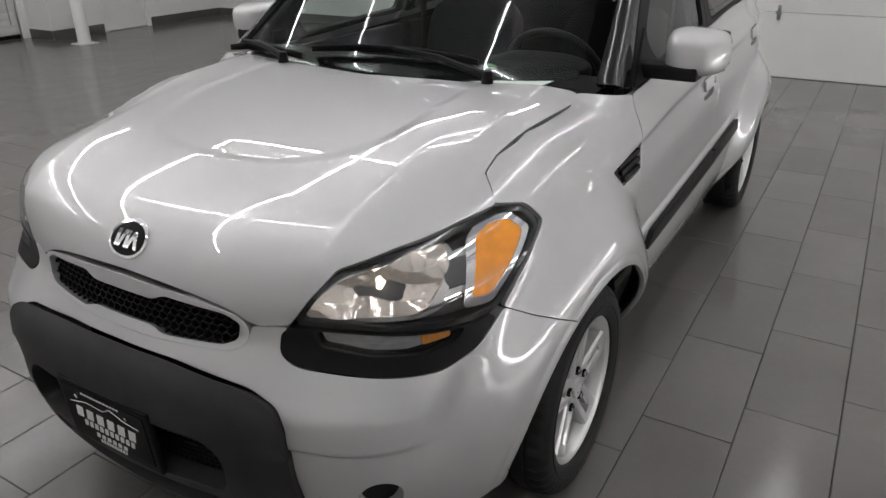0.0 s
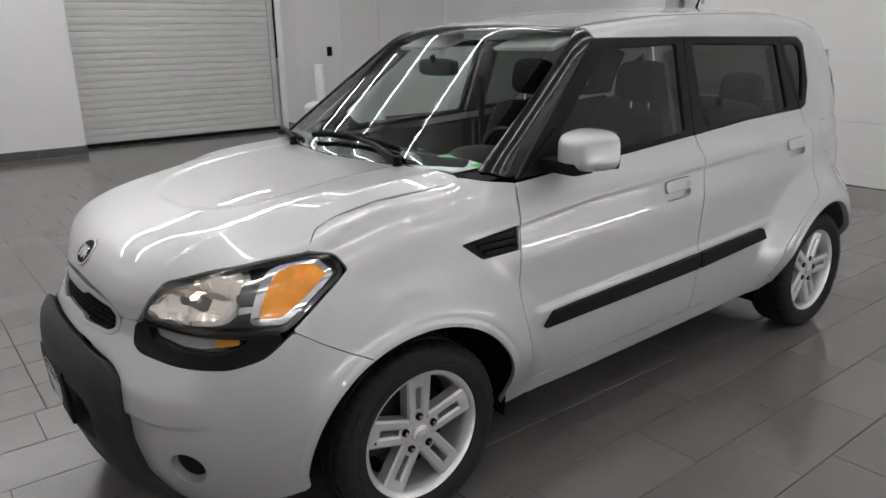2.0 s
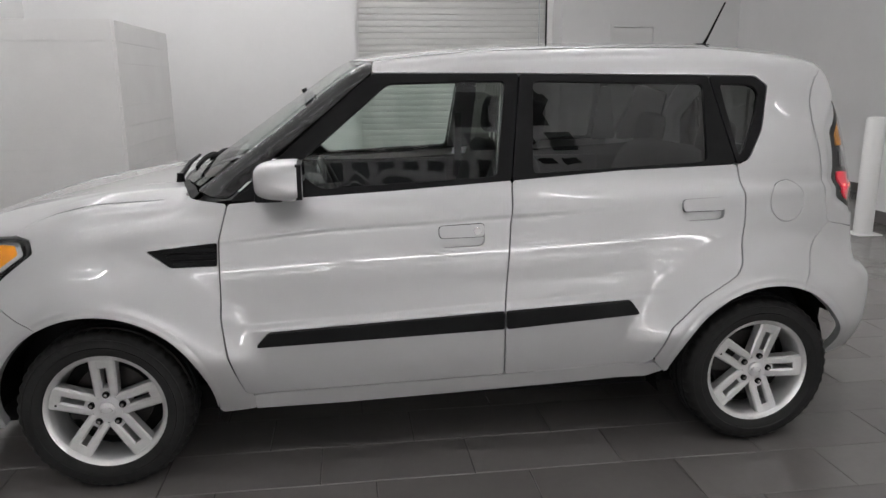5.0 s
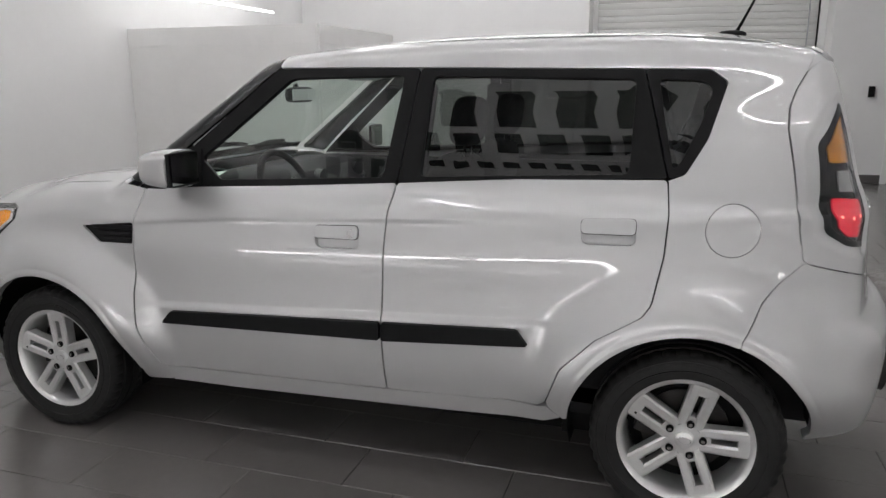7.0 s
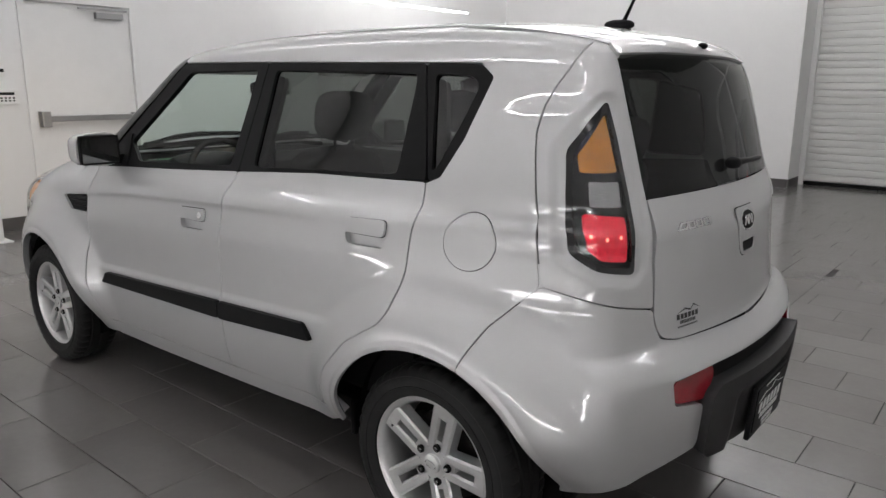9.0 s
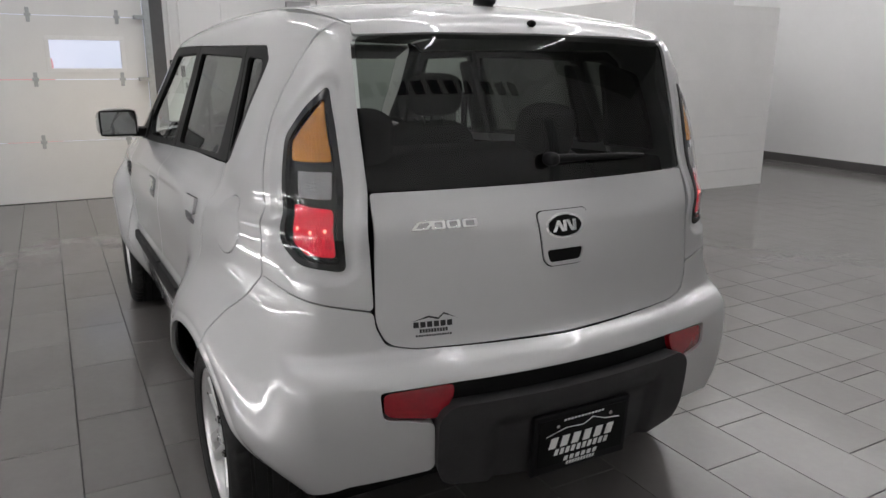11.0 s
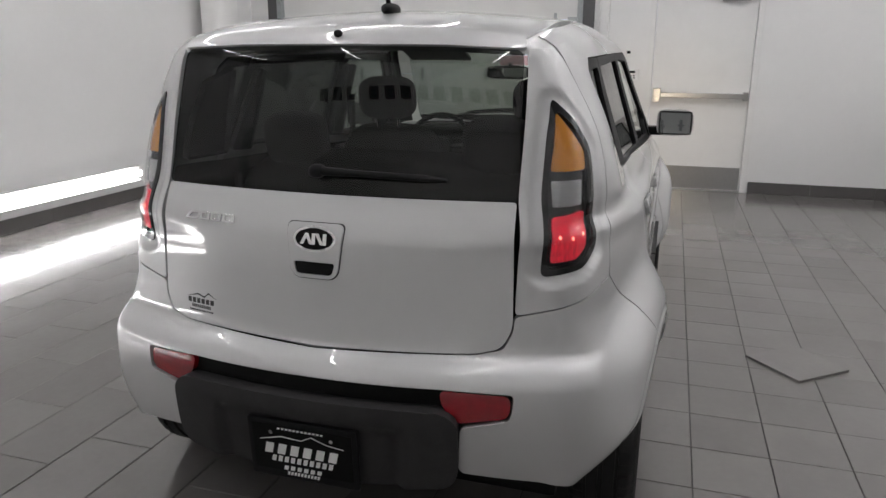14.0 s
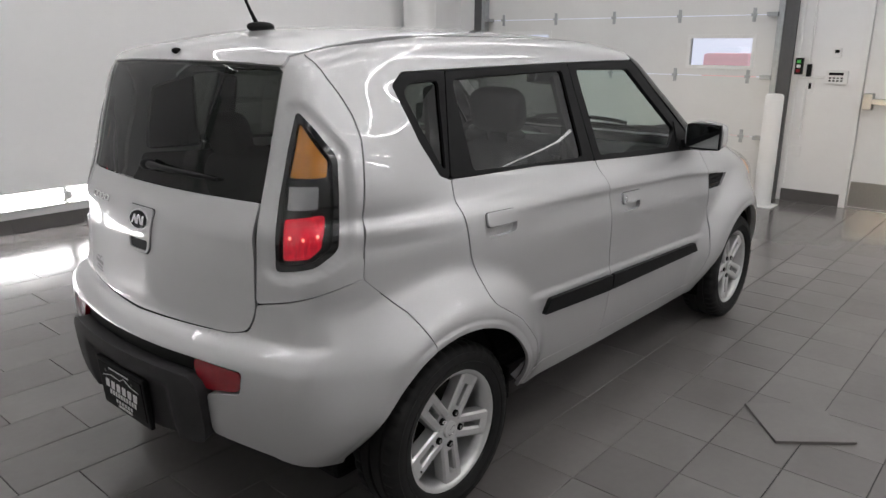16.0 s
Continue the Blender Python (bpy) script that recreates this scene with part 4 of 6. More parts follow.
vents = pair("side_vent", skin("side", VENT, off=-0.012, step=0.02, depth=0.01), BLACK_TRIM, car, "black plastic side vent")
for k in range(3):
    z0 = 0.838 + k * 0.024
    pair("vent_rib", skin("side", [(0.845, z0), (0.985 + 0.022 * k, z0), (0.99 + 0.022 * k, z0 + 0.013), (0.845, z0 + 0.013)], off=0.0, step=0.02, depth=0.012, r=0.004), BLACK_TRIM, vents)

BELT = [(-0.25, 1.10), (0.19, 1.075), (0.53, 1.06), (0.80, 1.045)]
HANDLE_F, HANDLE_R = (-0.045, 0.912), (-0.99, 0.982)


def pocket(c):
    return [(c[0] - 0.088, c[1] - 0.042), (c[0] + 0.085, c[1] - 0.046), (c[0] + 0.088, c[1] + 0.036), (c[0] - 0.085, c[1] + 0.042)]


door_f = off_x(SEAM_A, -G) + [(0.74, 0.322)] + off_x(SEAM_B, G) + BELT[1:3]
door_r = off_x(SEAM_B[::-1], -G) + [(-0.47, 0.352), (-0.78, 0.37)] + off_x(SEAM_C, G) + [(-0.68, 1.127)]
doors_f = pair("front_door", skin("side", door_f, [(pocket(HANDLE_F), 0.03)], step=0.02, lines=SHARP, r=0.012, depth=0.02), PAINT, car)
doors_r = pair("rear_door", skin("side", door_r, [(pocket(HANDLE_R), 0.03)], step=0.02, lines=SHARP, r=0.012, depth=0.02), PAINT, car)
for doors, c in ((doors_f, HANDLE_F), (doors_r, HANDLE_R)):
    pair("handle_pocket", skin("side", pocket(c), off=-0.019, step=0.02, depth=0, r=0.03), PAINT, doors)
    grip = [(c[0] - 0.083, c[1] - 0.006), (c[0] + 0.083, c[1] - 0.008), (c[0] + 0.085, c[1] + 0.034), (c[0] - 0.083, c[1] + 0.040)]
    # black sheet a little larger than the grip paints the shade round it
    pair("handle_gap", skin("side", [(c[0] + (x - c[0]) * 1.035, c[1] + 0.015 + (z - c[1] - 0.015) * 1.14) for x, z in grip], off=0.0008, step=0.02, depth=0, r=0.018), RUBBER, doors)
    pair("handle", skin("side", grip, off=0.010, step=0.015, depth=0.016, r=0.016), PAINT, doors)
pair("keyhole", skin("side", ring(-0.103, 0.926, 0.013), off=0.0125, step=0.01, depth=0.004), CHROME, doors_f, "round chrome key lock")
MOULD_F = [(0.722, 0.522), (0.675, 0.573), (-0.207, 0.612), (-0.207, 0.547)]
MOULD_R = [(-0.216, 0.612), (-0.705, 0.634), (-0.745, 0.580), (-0.216, 0.546)]
pair("side_moulding", skin("side", MOULD_F, off=0.018, step=0.022, depth=0.022, r=0.010), BLACK_TRIM, doors_f, "black plastic side moulding")
pair("side_moulding", skin("side", MOULD_R, off=0.018, step=0.022, depth=0.022, r=0.010), BLACK_TRIM, doors_r, "black plastic side moulding")
sill = [(0.744, 0.25), (0.744, 0.316), (-0.217, 0.339), (-0.78, 0.364), (-0.812, 0.372), (-0.86, 0.33), (-0.80, 0.30), (-0.47, 0.283), (0, 0.266), (0.43, 0.252)]
pair("sill_flange", skin("side", [(0.73, 0.244), (0.74, 0.252), (0.43, 0.254), (0, 0.268), (-0.47, 0.285), (-0.80, 0.302), (-0.80, 0.290), (-0.47, 0.276), (0, 0.259), (0.43, 0.245)], off=-0.012, step=0.03, r=0.001, depth=0.004), FLANGE, car, "pale worn edge under the sill")
pair("sill", skin("side", sill, step=0.03, r=0.006, depth=0.05), PAINT, car)

FUEL = (-1.36, 0.997)
ROOF_EDGE = [(x, tz(x, y) - 0.0012) for x, y in ((0.255, 0.542), (-0.15, 0.552), (-0.6, 0.557), (-1.1, 0.55), (-1.45, 0.541), (-1.575, 0.52))]
TAIL_SEAM = [(-1.568, 0.90), (-1.545, 1.05), (-1.522, 1.19), (-1.50, 1.30), (-1.503, 1.37), (-1.52, 1.42), (-1.55, 1.475)]
TOP_LINE = [(0.262, 1.503), (-0.30, 1.499), (-1.06, 1.488), (-1.27, 1.484), (-1.324, 1.444), (-1.274, 1.27), (-1.212, 1.158), (-1.162, 1.138)]
quarter = off_x(SEAM_C[::-1], -G) + [(-0.822, 0.372), (-0.868, 0.325)] + arc(*ARCH_R, R_ARCH, 4, 111, 16) + [(x + 0.003, z + 0.001) for x, z in RB_SEAM[:-1]] + off_x(dense(TAIL_SEAM, 4), G) + ROOF_EDGE[::-1] + TOP_LINE
lay("quarter_panel", skin("side", quarter, [(ring(*FUEL, 0.0825), 0.02)], step=0.02, lines=SHARP, r=0.012), PAINT, car)
lay("quarter_panel", skin("side", quarter, step=0.02, lines=SHARP, r=0.012), PAINT, car, flip=True)
pair("seam_backing", skin("side", [(-1.50, 0.85), (-1.49, 0.96), (-1.585, 0.96), (-1.60, 0.85)], off=-0.0035, step=0.02, depth=0), PAINT, car)
lay("fuel_door", skin("side", ring(*FUEL, 0.0785), off=0.0005, step=0.028), PAINT, car, "round silver fuel filler door")

# window bands and glass
FG = [(0.205, 1.464), (-0.245, 1.472), (-0.195, 1.118), (0.47, 1.088), (0.565, 1.165)]
RG = [(-0.352, 1.47), (-1.045, 1.455), (-1.04, 1.155), (-0.332, 1.124)]
QG = [(-1.112, 1.455), (-1.25, 1.449), (-1.282, 1.42), (-1.25, 1.32), (-1.195, 1.195), (-1.172, 1.17)]
band_f = [(0.79, 1.055), (0.262, 1.499), (-0.297, 1.495), (-0.247, 1.104), (0.19, 1.079), (0.53, 1.064)]
band_r = [(-0.303, 1.495), (-1.066, 1.484), (-1.156, 1.146), (-0.68, 1.131), (-0.253, 1.104)]
band_q = [(-1.072, 1.484), (-1.27, 1.480), (-1.319, 1.444), (-1.27, 1.27), (-1.21, 1.163), (-1.164, 1.146)]
for doors, band, g, mat, nm in ((doors_f, band_f, FG, SIDE_GLASS, "door_window"), (doors_r, band_r, RG, DARK_GLASS, "door_window"), ((car, car), band_q, QG, DARK_GLASS, "quarter_window")):
    ps = pair("window_frame" if doors[0] is not car else "quarter_frame", skin("side", band, [(g, 0.025)], off=-0.003, step=0.03, r=0.014, depth=0.02), BLACK_TRIM, doors, "matt black window frame")
    for o in pair(nm, skin("side", g, off=-0.012, step=0.05, depth=0, r=0.025), mat, ps, "tinted window glass"):
        o.visible_shadow = mat is DARK_GLASS
pillar = [(0.262, 0.50, 1.515), (0.60, 0.595, 1.27), (0.915, 0.66, 1.05), (0.86, 0.735, 1.045), (0.80, 0.76, 1.05), (0.60, 0.70, 1.22), (0.42, 0.665, 1.37), (0.265, 0.628, 1.502)]
pair("windscreen_pillar", skin("brow", view_of(pillar, "brow"), step=0.03, off=-0.002, r=0.01), GLOSS_BLACK, car, "gloss black windscreen pillar")

# front bumper, black insert, grille
bump = [(2.05, 0, 0.676), (2.045, 0.11, 0.677), (2.02, 0.32, 0.685), (2.0, 0.362, 0.72), (1.99, 0.365, 0.742), (1.968, 0.446, 0.75), (1.97, 0.428, 0.735), (1.99, 0.428, 0.69), (1.98, 0.47, 0.668),
        (1.92, 0.62, 0.662), (1.81, 0.73, 0.655), (1.72, 0.765, 0.675), *[at_side(x, z - 0.002) for x, z in FB_SEAM]]
bump += [(*at_side(AXLES[0] + R_ARCH * math.cos(radians(a)), HUB + R_ARCH * math.sin(radians(a))), 0.05) for a in (60, 55, 50, 40, 30, 20, 10, 0)]
bump += [(1.652, 0.82, 0.245), (1.75, 0.79, 0.225), (1.90, 0.66, 0.205), (1.97, 0.55, 0.20), (2.02, 0.49, 0.30), (2.04, 0.487, 0.42), (2.04, 0.478, 0.56), (2.04, 0.46, 0.595), (2.045, 0.39, 0.622), (2.06, 0.18, 0.645), (2.07, 0, 0.648)]


def lip_lines(cx, a0, a1, view):
    """Rings of the arch's rolled lip, on both flanks, laid in a wrapped view."""
    res = []
    for r_ in (0.394, 0.401, 0.408, 0.416, 0.45, 0.49, 0.53, 0.57):
        q = flat(onto([(x, z) for x, z, _ in arc(cx, HUB, r_, a0, a1, 24)], "side"), view)
        q = [tuple(p) for p in q if not np.isnan(p).any()]
        res += [q, [(-u, v) for u, v in q]]
    return [q for q in res if len(q) > 1]


half = view_of(bump, "wrap_front", 0.02)
mh = [(-u, v, r_) for u, v, r_ in half[::-1] if abs(u) > 1e-6]
fogc = flat([(1.94, 0.645, 0.352)], "wrap_front")[0]
fog_l, fog_r = ring(fogc[0], fogc[1], 0.058, k=0.72), ring(-fogc[0], fogc[1], 0.058, k=0.72)
bumper = lay("front_bumper", skin("wrap_front", half + mh, [(fog_l, 0.01), (fog_r, 0.01)], step=0.022, r=0.012, depth=0.03, lines=[[(-1.3, z), (1.3, z)] for z in (0.514, 0.507, 0.501, 0.495, 0.489, 0.483, 0.476)] + lip_lines(AXLES[0], -5, 64, "wrap_front")), PAINT, car)
fog = pair("fog_lamp_recess", skin("wrap_front", ring(fogc[0], fogc[1], 0.062, k=0.72), off=-0.032, step=0.02, depth=0), BLACK_TRIM, bumper, "black fog lamp blank")
ins = [(2.07, 0, 0.644), (2.06, 0.18, 0.641), (2.045, 0.39, 0.617), (2.04, 0.456, 0.59), (2.04, 0.474, 0.56), (2.04, 0.483, 0.42), (2.02, 0.486, 0.30), (1.97, 0.545, 0.20), (2.0, 0.40, 0.19), (2.02, 0, 0.19)]
half = view_of(ins, "wrap_front", 0.03)
mh = [(-u, v, r_) for u, v, r_ in half[::-1] if abs(u) > 1e-6]
mouth = view_of([(2.1, 0, 0.515), (2.09, 0.30, 0.505), (2.07, 0.345, 0.46), (2.06, 0.335, 0.37), (2.08, 0, 0.36)], "wrap_front", 0.03)
mouth += [(-u, v, r_) for u, v, r_ in mouth[::-1] if abs(u) > 1e-6]
lower = view_of([(2.1, 0, 0.335), (2.06, 0.30, 0.34), (2.05, 0.34, 0.31), (2.04, 0.33, 0.27), (2.05, 0, 0.262)], "wrap_front", 0.02)
lower += [(-u, v, r_) for u, v, r_ in lower[::-1] if abs(u) > 1e-6]


def lip(V):
    return 0.018 * smooth(0.66, 0.60, V[:, 1]) + 0.012 * smooth(0.40, 0.28, np.abs(V[:, 0]))


insert = lay("bumper_insert", skin("wrap_front", half + mh, [(mouth, 0.025), (lower, 0.02)], off=0.004, step=0.022, r=0.02, depth=0.05, dish=lip), GREY_TRIM, bumper, "worn charcoal plastic bumper insert")
lay("intake_back", skin("wrap_front", mouth, off=-0.03, step=0.03, depth=0), DARK_PLASTIC, insert)
lay("intake_back", skin("wrap_front", lower, off=-0.03, step=0.03, depth=0), DARK_PLASTIC, insert)


def strip(p, q, w, d):
    """A thin flat bar from p to q."""
    p, q = Vector(p), Vector(q)
    u = (q - p).normalized()
    n = Vector((1, 0, 0))
    s = u.cross(n).normalized() * w / 2
    return [p + s, p - s, q - s, q + s], n * d


def mesh_bars(name, segs, w, d, mat, parent, label):
    bm = bmesh.new()
    for p, q in segs:
        c, n = strip(p, q, w, d)
        a = [bm.verts.new(v) for v in c]
        b = [bm.verts.new(v - n) for v in c]
        bm.faces.new(a)
        for i in range(4):
            bm.faces.new((a[i], b[i], b[(i + 1) % 4], a[(i + 1) % 4]))
    return part(name, bm, mat, parent, label)


def nose_points(yz, off=0.0):
    P = onto(yz, "front")
    return [tuple(p) for p in P + slope(P) * off]


pts = []
for i in range(9):
    z = 0.372 + i * 0.0165
    pts += [(-0.33 + 0.66 * (k + e) / 12, z) for k in range(12) for e in (0, 1)]
for i in range(41):
    pts += [(-0.32 + i * 0.016, 0.366), (-0.32 + i * 0.016, 0.512)]
pts = nose_points(pts, -0.012)
segs = list(zip(pts[::2], pts[1::2]))
mesh_bars("intake_mesh", segs, 0.005, 0.012, BLACK_TRIM, insert, "black intake mesh")
GR = [(2.02, 0, 0.758), (2.02, 0.10, 0.757), (2.015, 0.135, 0.772), (2.0, 0.30, 0.763), (1.99, 0.338, 0.745), (2.0, 0.332, 0.705), (2.02, 0.30, 0.690), (2.04, 0.135, 0.682), (2.045, 0.10, 0.694), (2.05, 0, 0.694)]
half = view_of(GR, "wrap_front", 0.012)
gpoly = half + [(-u, v, r_) for u, v, r_ in half[::-1] if abs(u) > 1e-6]
SUR = [(2.01, 0, 0.792), (2.0, 0.22, 0.782), (1.99, 0.325, 0.765), (1.99, 0.358, 0.74), (2.0, 0.354, 0.70), (2.02, 0.318, 0.681), (2.04, 0.11, 0.673), (2.05, 0, 0.673)]
half = view_of(SUR, "wrap_front", 0.02)
spoly = half + [(-u, v, r_) for u, v, r_ in half[::-1] if abs(u) > 1e-6]
surround = lay("grille_surround", skin("wrap_front", spoly, [(gpoly, 0.012)], off=0.003, step=0.016, r=0.02, depth=0.03), PAINT, car, "bright silver grille surround")
lay("grille_back", skin("wrap_front", gpoly, off=-0.028, step=0.03, depth=0), DARK_PLASTIC, surround)
GRILLE_TOP = profile([(-0.36, 0.752), (-0.30, 0.763), (-0.135, 0.771), (-0.10, 0.757), (0.10, 0.757), (0.135, 0.771), (0.30, 0.763), (0.36, 0.752)])
hx, pts = 0.0135, []
for j in range(6):
    for i in range(-14, 15):
        cy, cz = i * hx * 1.75 + (j % 2) * hx * 0.875, 0.688 + j * hx * 1.1
        if abs(cy) < 0.325 and cz < float(GRILLE_TOP(cy)) - 0.006:
            six = [(cy + hx * 0.9 * math.cos(radians(a)), cz + hx * 0.62 * math.sin(radians(a))) for a in (30, 90, 150, 210)]
            pts += [p for k in range(3) for p in (six[k], six[k + 1])]
pts = nose_points(pts, -0.010)
segs = list(zip(pts[::2], pts[1::2]))
mesh_bars("grille_mesh", segs, 0.0042, 0.014, BLACK_TRIM, surround, "black honeycomb grille")


# lamps at the front
LAMP = [(1.962, 0.452, 0.756), (1.918, 0.482, 0.82), (1.858, 0.515, 0.878), (1.758, 0.592, 0.91), (1.62, 0.648, 0.929), (1.527, 0.694, 0.938), (1.49, 0.757, 0.929), (1.475, 0.795, 0.889), (1.572, 0.79, 0.813), (1.652, 0.77, 0.74),
        (1.75, 0.745, 0.747), (1.84, 0.68, 0.752), (1.91, 0.57, 0.758)]
LAMP_IN = [(1.95, 0.478, 0.775), (1.912, 0.497, 0.828), (1.86, 0.532, 0.87), (1.77, 0.622, 0.905), (1.705, 0.665, 0.913), (1.735, 0.705, 0.885), (1.78, 0.72, 0.845), (1.82, 0.71, 0.80), (1.845, 0.685, 0.787), (1.90, 0.58, 0.782)]
AMB = [(1.655, 0.725, 0.908), (1.595, 0.725, 0.921), (1.55, 0.755, 0.918), (1.53, 0.785, 0.889), (1.60, 0.785, 0.83), (1.665, 0.77, 0.782), (1.725, 0.755, 0.795)]
BEZ = [(1.685, 0.72, 0.912), (1.59, 0.70, 0.931), (1.535, 0.745, 0.929), (1.507, 0.79, 0.889), (1.59, 0.79, 0.82), (1.66, 0.775, 0.763), (1.75, 0.75, 0.778)]
lamp_v = view_of(LAMP, "wrap_front", 0.03)
amb_v, bez_v, ref_v = view_of(AMB, "wrap_front", 0.012), view_of(BEZ, "wrap_front", 0.015), view_of(LAMP_IN, "wrap_front", 0.02)
lamps = pair("headlamp", skin("wrap_front", lamp_v, off=-0.002, step=0.03, depth=0.045, r=0.02), LENS, car, "clear headlamp, lit")
for o in lamps:
    o.visible_shadow = False
pair("lamp_border", skin("wrap_front", lamp_v, [(view_of([(1.95, 0.466, 0.766), (1.911, 0.492, 0.824), (1.855, 0.525, 0.873), (1.757, 0.602, 0.904), (1.62, 0.66, 0.922), (1.532, 0.706, 0.93), (1.499, 0.758, 0.922), (1.486, 0.791, 0.888), (1.58, 0.787, 0.82), (1.658, 0.77, 0.755), (1.75, 0.745, 0.76), (1.84, 0.68, 0.765), (1.905, 0.57, 0.77)], "wrap_front"), 0.02)],
     off=-0.006, step=0.014, depth=0.03), GLOSS_BLACK, lamps, "black headlamp border")
pair("lamp_housing", skin("wrap_front", lamp_v, off=-0.042, step=0.03, depth=0.004), LAMP_GREY, lamps)
pair("reflector_bezel", skin("wrap_front", view_of([(1.958, 0.466, 0.768), (1.915, 0.49, 0.83), (1.86, 0.525, 0.873), (1.76, 0.618, 0.912), (1.69, 0.665, 0.920), (1.715, 0.715, 0.885), (1.765, 0.732, 0.845), (1.80, 0.727, 0.80), (1.83, 0.705, 0.778), (1.90, 0.58, 0.77)], "wrap_front"), [(ref_v, 0.02)], off=-0.016, step=0.014, depth=0.03), CHROME, lamps)
bowl = pair("reflector", skin("wrap_front", ref_v, off=-0.024, step=0.012, depth=0.0, dish=lambda V: -0.03 * np.clip(1 - ((V[:, 0] - flat([(1.85, 0.62, 0.84)], "wrap_front")[0, 0]) / 0.13) ** 2 - ((V[:, 1] - 0.838) / 0.055) ** 2, -0.3, 1) + 0.006 * np.abs(np.sin(V[:, 0] * 48)) + 0.004 * np.abs(np.sin(V[:, 1] * 70 + V[:, 0] * 20))),
            REFLECTOR, lamps, "faceted bright headlamp reflector")
pair("amber_bezel", skin("wrap_front", bez_v, [(amb_v, 0.012)], off=-0.010, step=0.014, depth=0.02, r=0.015), CHROME, lamps)
pair("turn_signal", skin("wrap_front", amb_v, off=-0.014, step=0.012, depth=0.012), AMBER, lamps, "amber turn signal lens")
pair("lamp_spear", skin("wrap_front", view_of([(1.735, 0.69, 0.887), (1.672, 0.718, 0.886), (1.705, 0.742, 0.835), (1.775, 0.722, 0.835)], "wrap_front"), off=-0.015, step=0.02, depth=0.01, r=0.008), LAMP_GREY, lamps)
for fin in ([(1.84, 0.69, 0.788), (1.81, 0.718, 0.808), (1.795, 0.725, 0.828), (1.74, 0.752, 0.83), (1.74, 0.752, 0.812), (1.785, 0.735, 0.808), (1.805, 0.725, 0.788), (1.83, 0.70, 0.776)],
            [(1.735, 0.69, 0.897), (1.665, 0.718, 0.902), (1.68, 0.728, 0.888), (1.75, 0.70, 0.885)]):
    pair("lamp_fin", skin("wrap_front", view_of(fin, "wrap_front", 0.006), off=-0.018, step=0.012, depth=0.012, r=0.006), CHROME, lamps, "silver fin inside the headlamp")
for sgn in (0, 1):
    bp = np.array(onto(flat([(1.86, 0.60, 0.84)], "wrap_front"), "wrap_front"))[0]
    b = part("bulb", rod(bp + np.array((-0.055, -0.02, 0)), bp + np.array((-0.028, -0.008, 0)), 0.009, 0.006), BULB, lamps[sgn], "lit warm headlamp bulb")
    if sgn:
        b.scale = (1, -1, 1)
TRIM = [(1.963, 0.45, 0.75), (1.97, 0.43, 0.735), (1.99, 0.432, 0.69), (1.98, 0.472, 0.672), (1.92, 0.62, 0.666), (1.81, 0.73, 0.659), (1.722, 0.763, 0.679), (1.655, 0.768, 0.736), (1.75, 0.745, 0.743), (1.84, 0.68, 0.748), (1.91, 0.57, 0.753)]
LOW = [(1.95, 0.495, 0.75), (1.955, 0.51, 0.712), (1.91, 0.61, 0.701), (1.83, 0.70, 0.699), (1.765, 0.738, 0.715), (1.745, 0.747, 0.742), (1.84, 0.68, 0.747), (1.91, 0.57, 0.752)]
low_v = view_of(LOW, "wrap_front", 0.015)
trims = pair("lamp_trim", skin("wrap_front", view_of(TRIM, "wrap_front", 0.02), [(low_v, 0.015)], off=0.001, step=0.02, depth=0.02), BLACK_TRIM, car, "matt black trim under the headlamp")
lows = pair("lower_lamp", skin("wrap_front", low_v, off=-0.004, step=0.03, depth=0.02), LENS, trims, "clear lower lamp lens")
pair("lower_housing", skin("wrap_front", low_v, off=-0.022, step=0.02, depth=0.004), GLOSS_BLACK, trims)
pair("lower_reflector", skin("wrap_front", view_of([(1.945, 0.51, 0.747), (1.95, 0.525, 0.722), (1.90, 0.61, 0.713), (1.85, 0.67, 0.712), (1.80, 0.715, 0.722), (1.76, 0.738, 0.742), (1.84, 0.68, 0.746), (1.91, 0.57, 0.751)], "wrap_front", 0.005), off=-0.016, step=0.014, depth=0.004), CLEAR_LENS, trims)
pair("side_marker", skin("wrap_front", view_of([(1.83, 0.69, 0.738), (1.775, 0.73, 0.737), (1.775, 0.733, 0.722), (1.83, 0.695, 0.716)], "wrap_front", 0.006), off=-0.014, step=0.02, depth=0.006), AMBER_REAR, trims, "small amber side marker")

# tail
rb = [at_tail(0, 0.717), at_tail(0.44, 0.726), at_tail(0.512, 0.741), at_tail(0.535, 0.79), at_tail(0.536, 0.828), at_tail(0.60, 0.84), at_tail(0.66, 0.853), *[at_side(x - 0.001, z - 0.002) for x, z in RB_SEAM[::-1]]]
rb += [(*at_side(AXLES[1] - R_ARCH * math.cos(radians(a)), HUB + R_ARCH * math.sin(radians(a))), 0.05) for a in (69, 64, 58, 45, 32, 18, 5)]
rb += [(-1.66, 0.74, 0.30), (-1.73, 0.71, 0.335), (-1.83, 0.63, 0.385), (-1.915, 0.435, 0.413), (-1.925, 0.428, 0.43), (-1.93, 0.432, 0.552), (-1.90, 0.562, 0.575), (-1.895, 0.57, 0.648), (-1.93, 0.37, 0.658), (-1.955, 0, 0.66)]
half = view_of(rb, "wrap_rear", 0.015)
lay("rear_bumper", skin("wrap_rear", half + [(-u, v, r_) for u, v, r_ in half[::-1] if abs(u) > 1e-6], step=0.022, r=0.012, depth=0.03, lines=[[(-1.2, z), (1.2, z)] for z in (0.652, 0.662, 0.672, 0.682, 0.692, 0.702, 0.712, 0.721)] + lip_lines(AXLES[1], 110, 178, "wrap_rear")), PAINT, car)
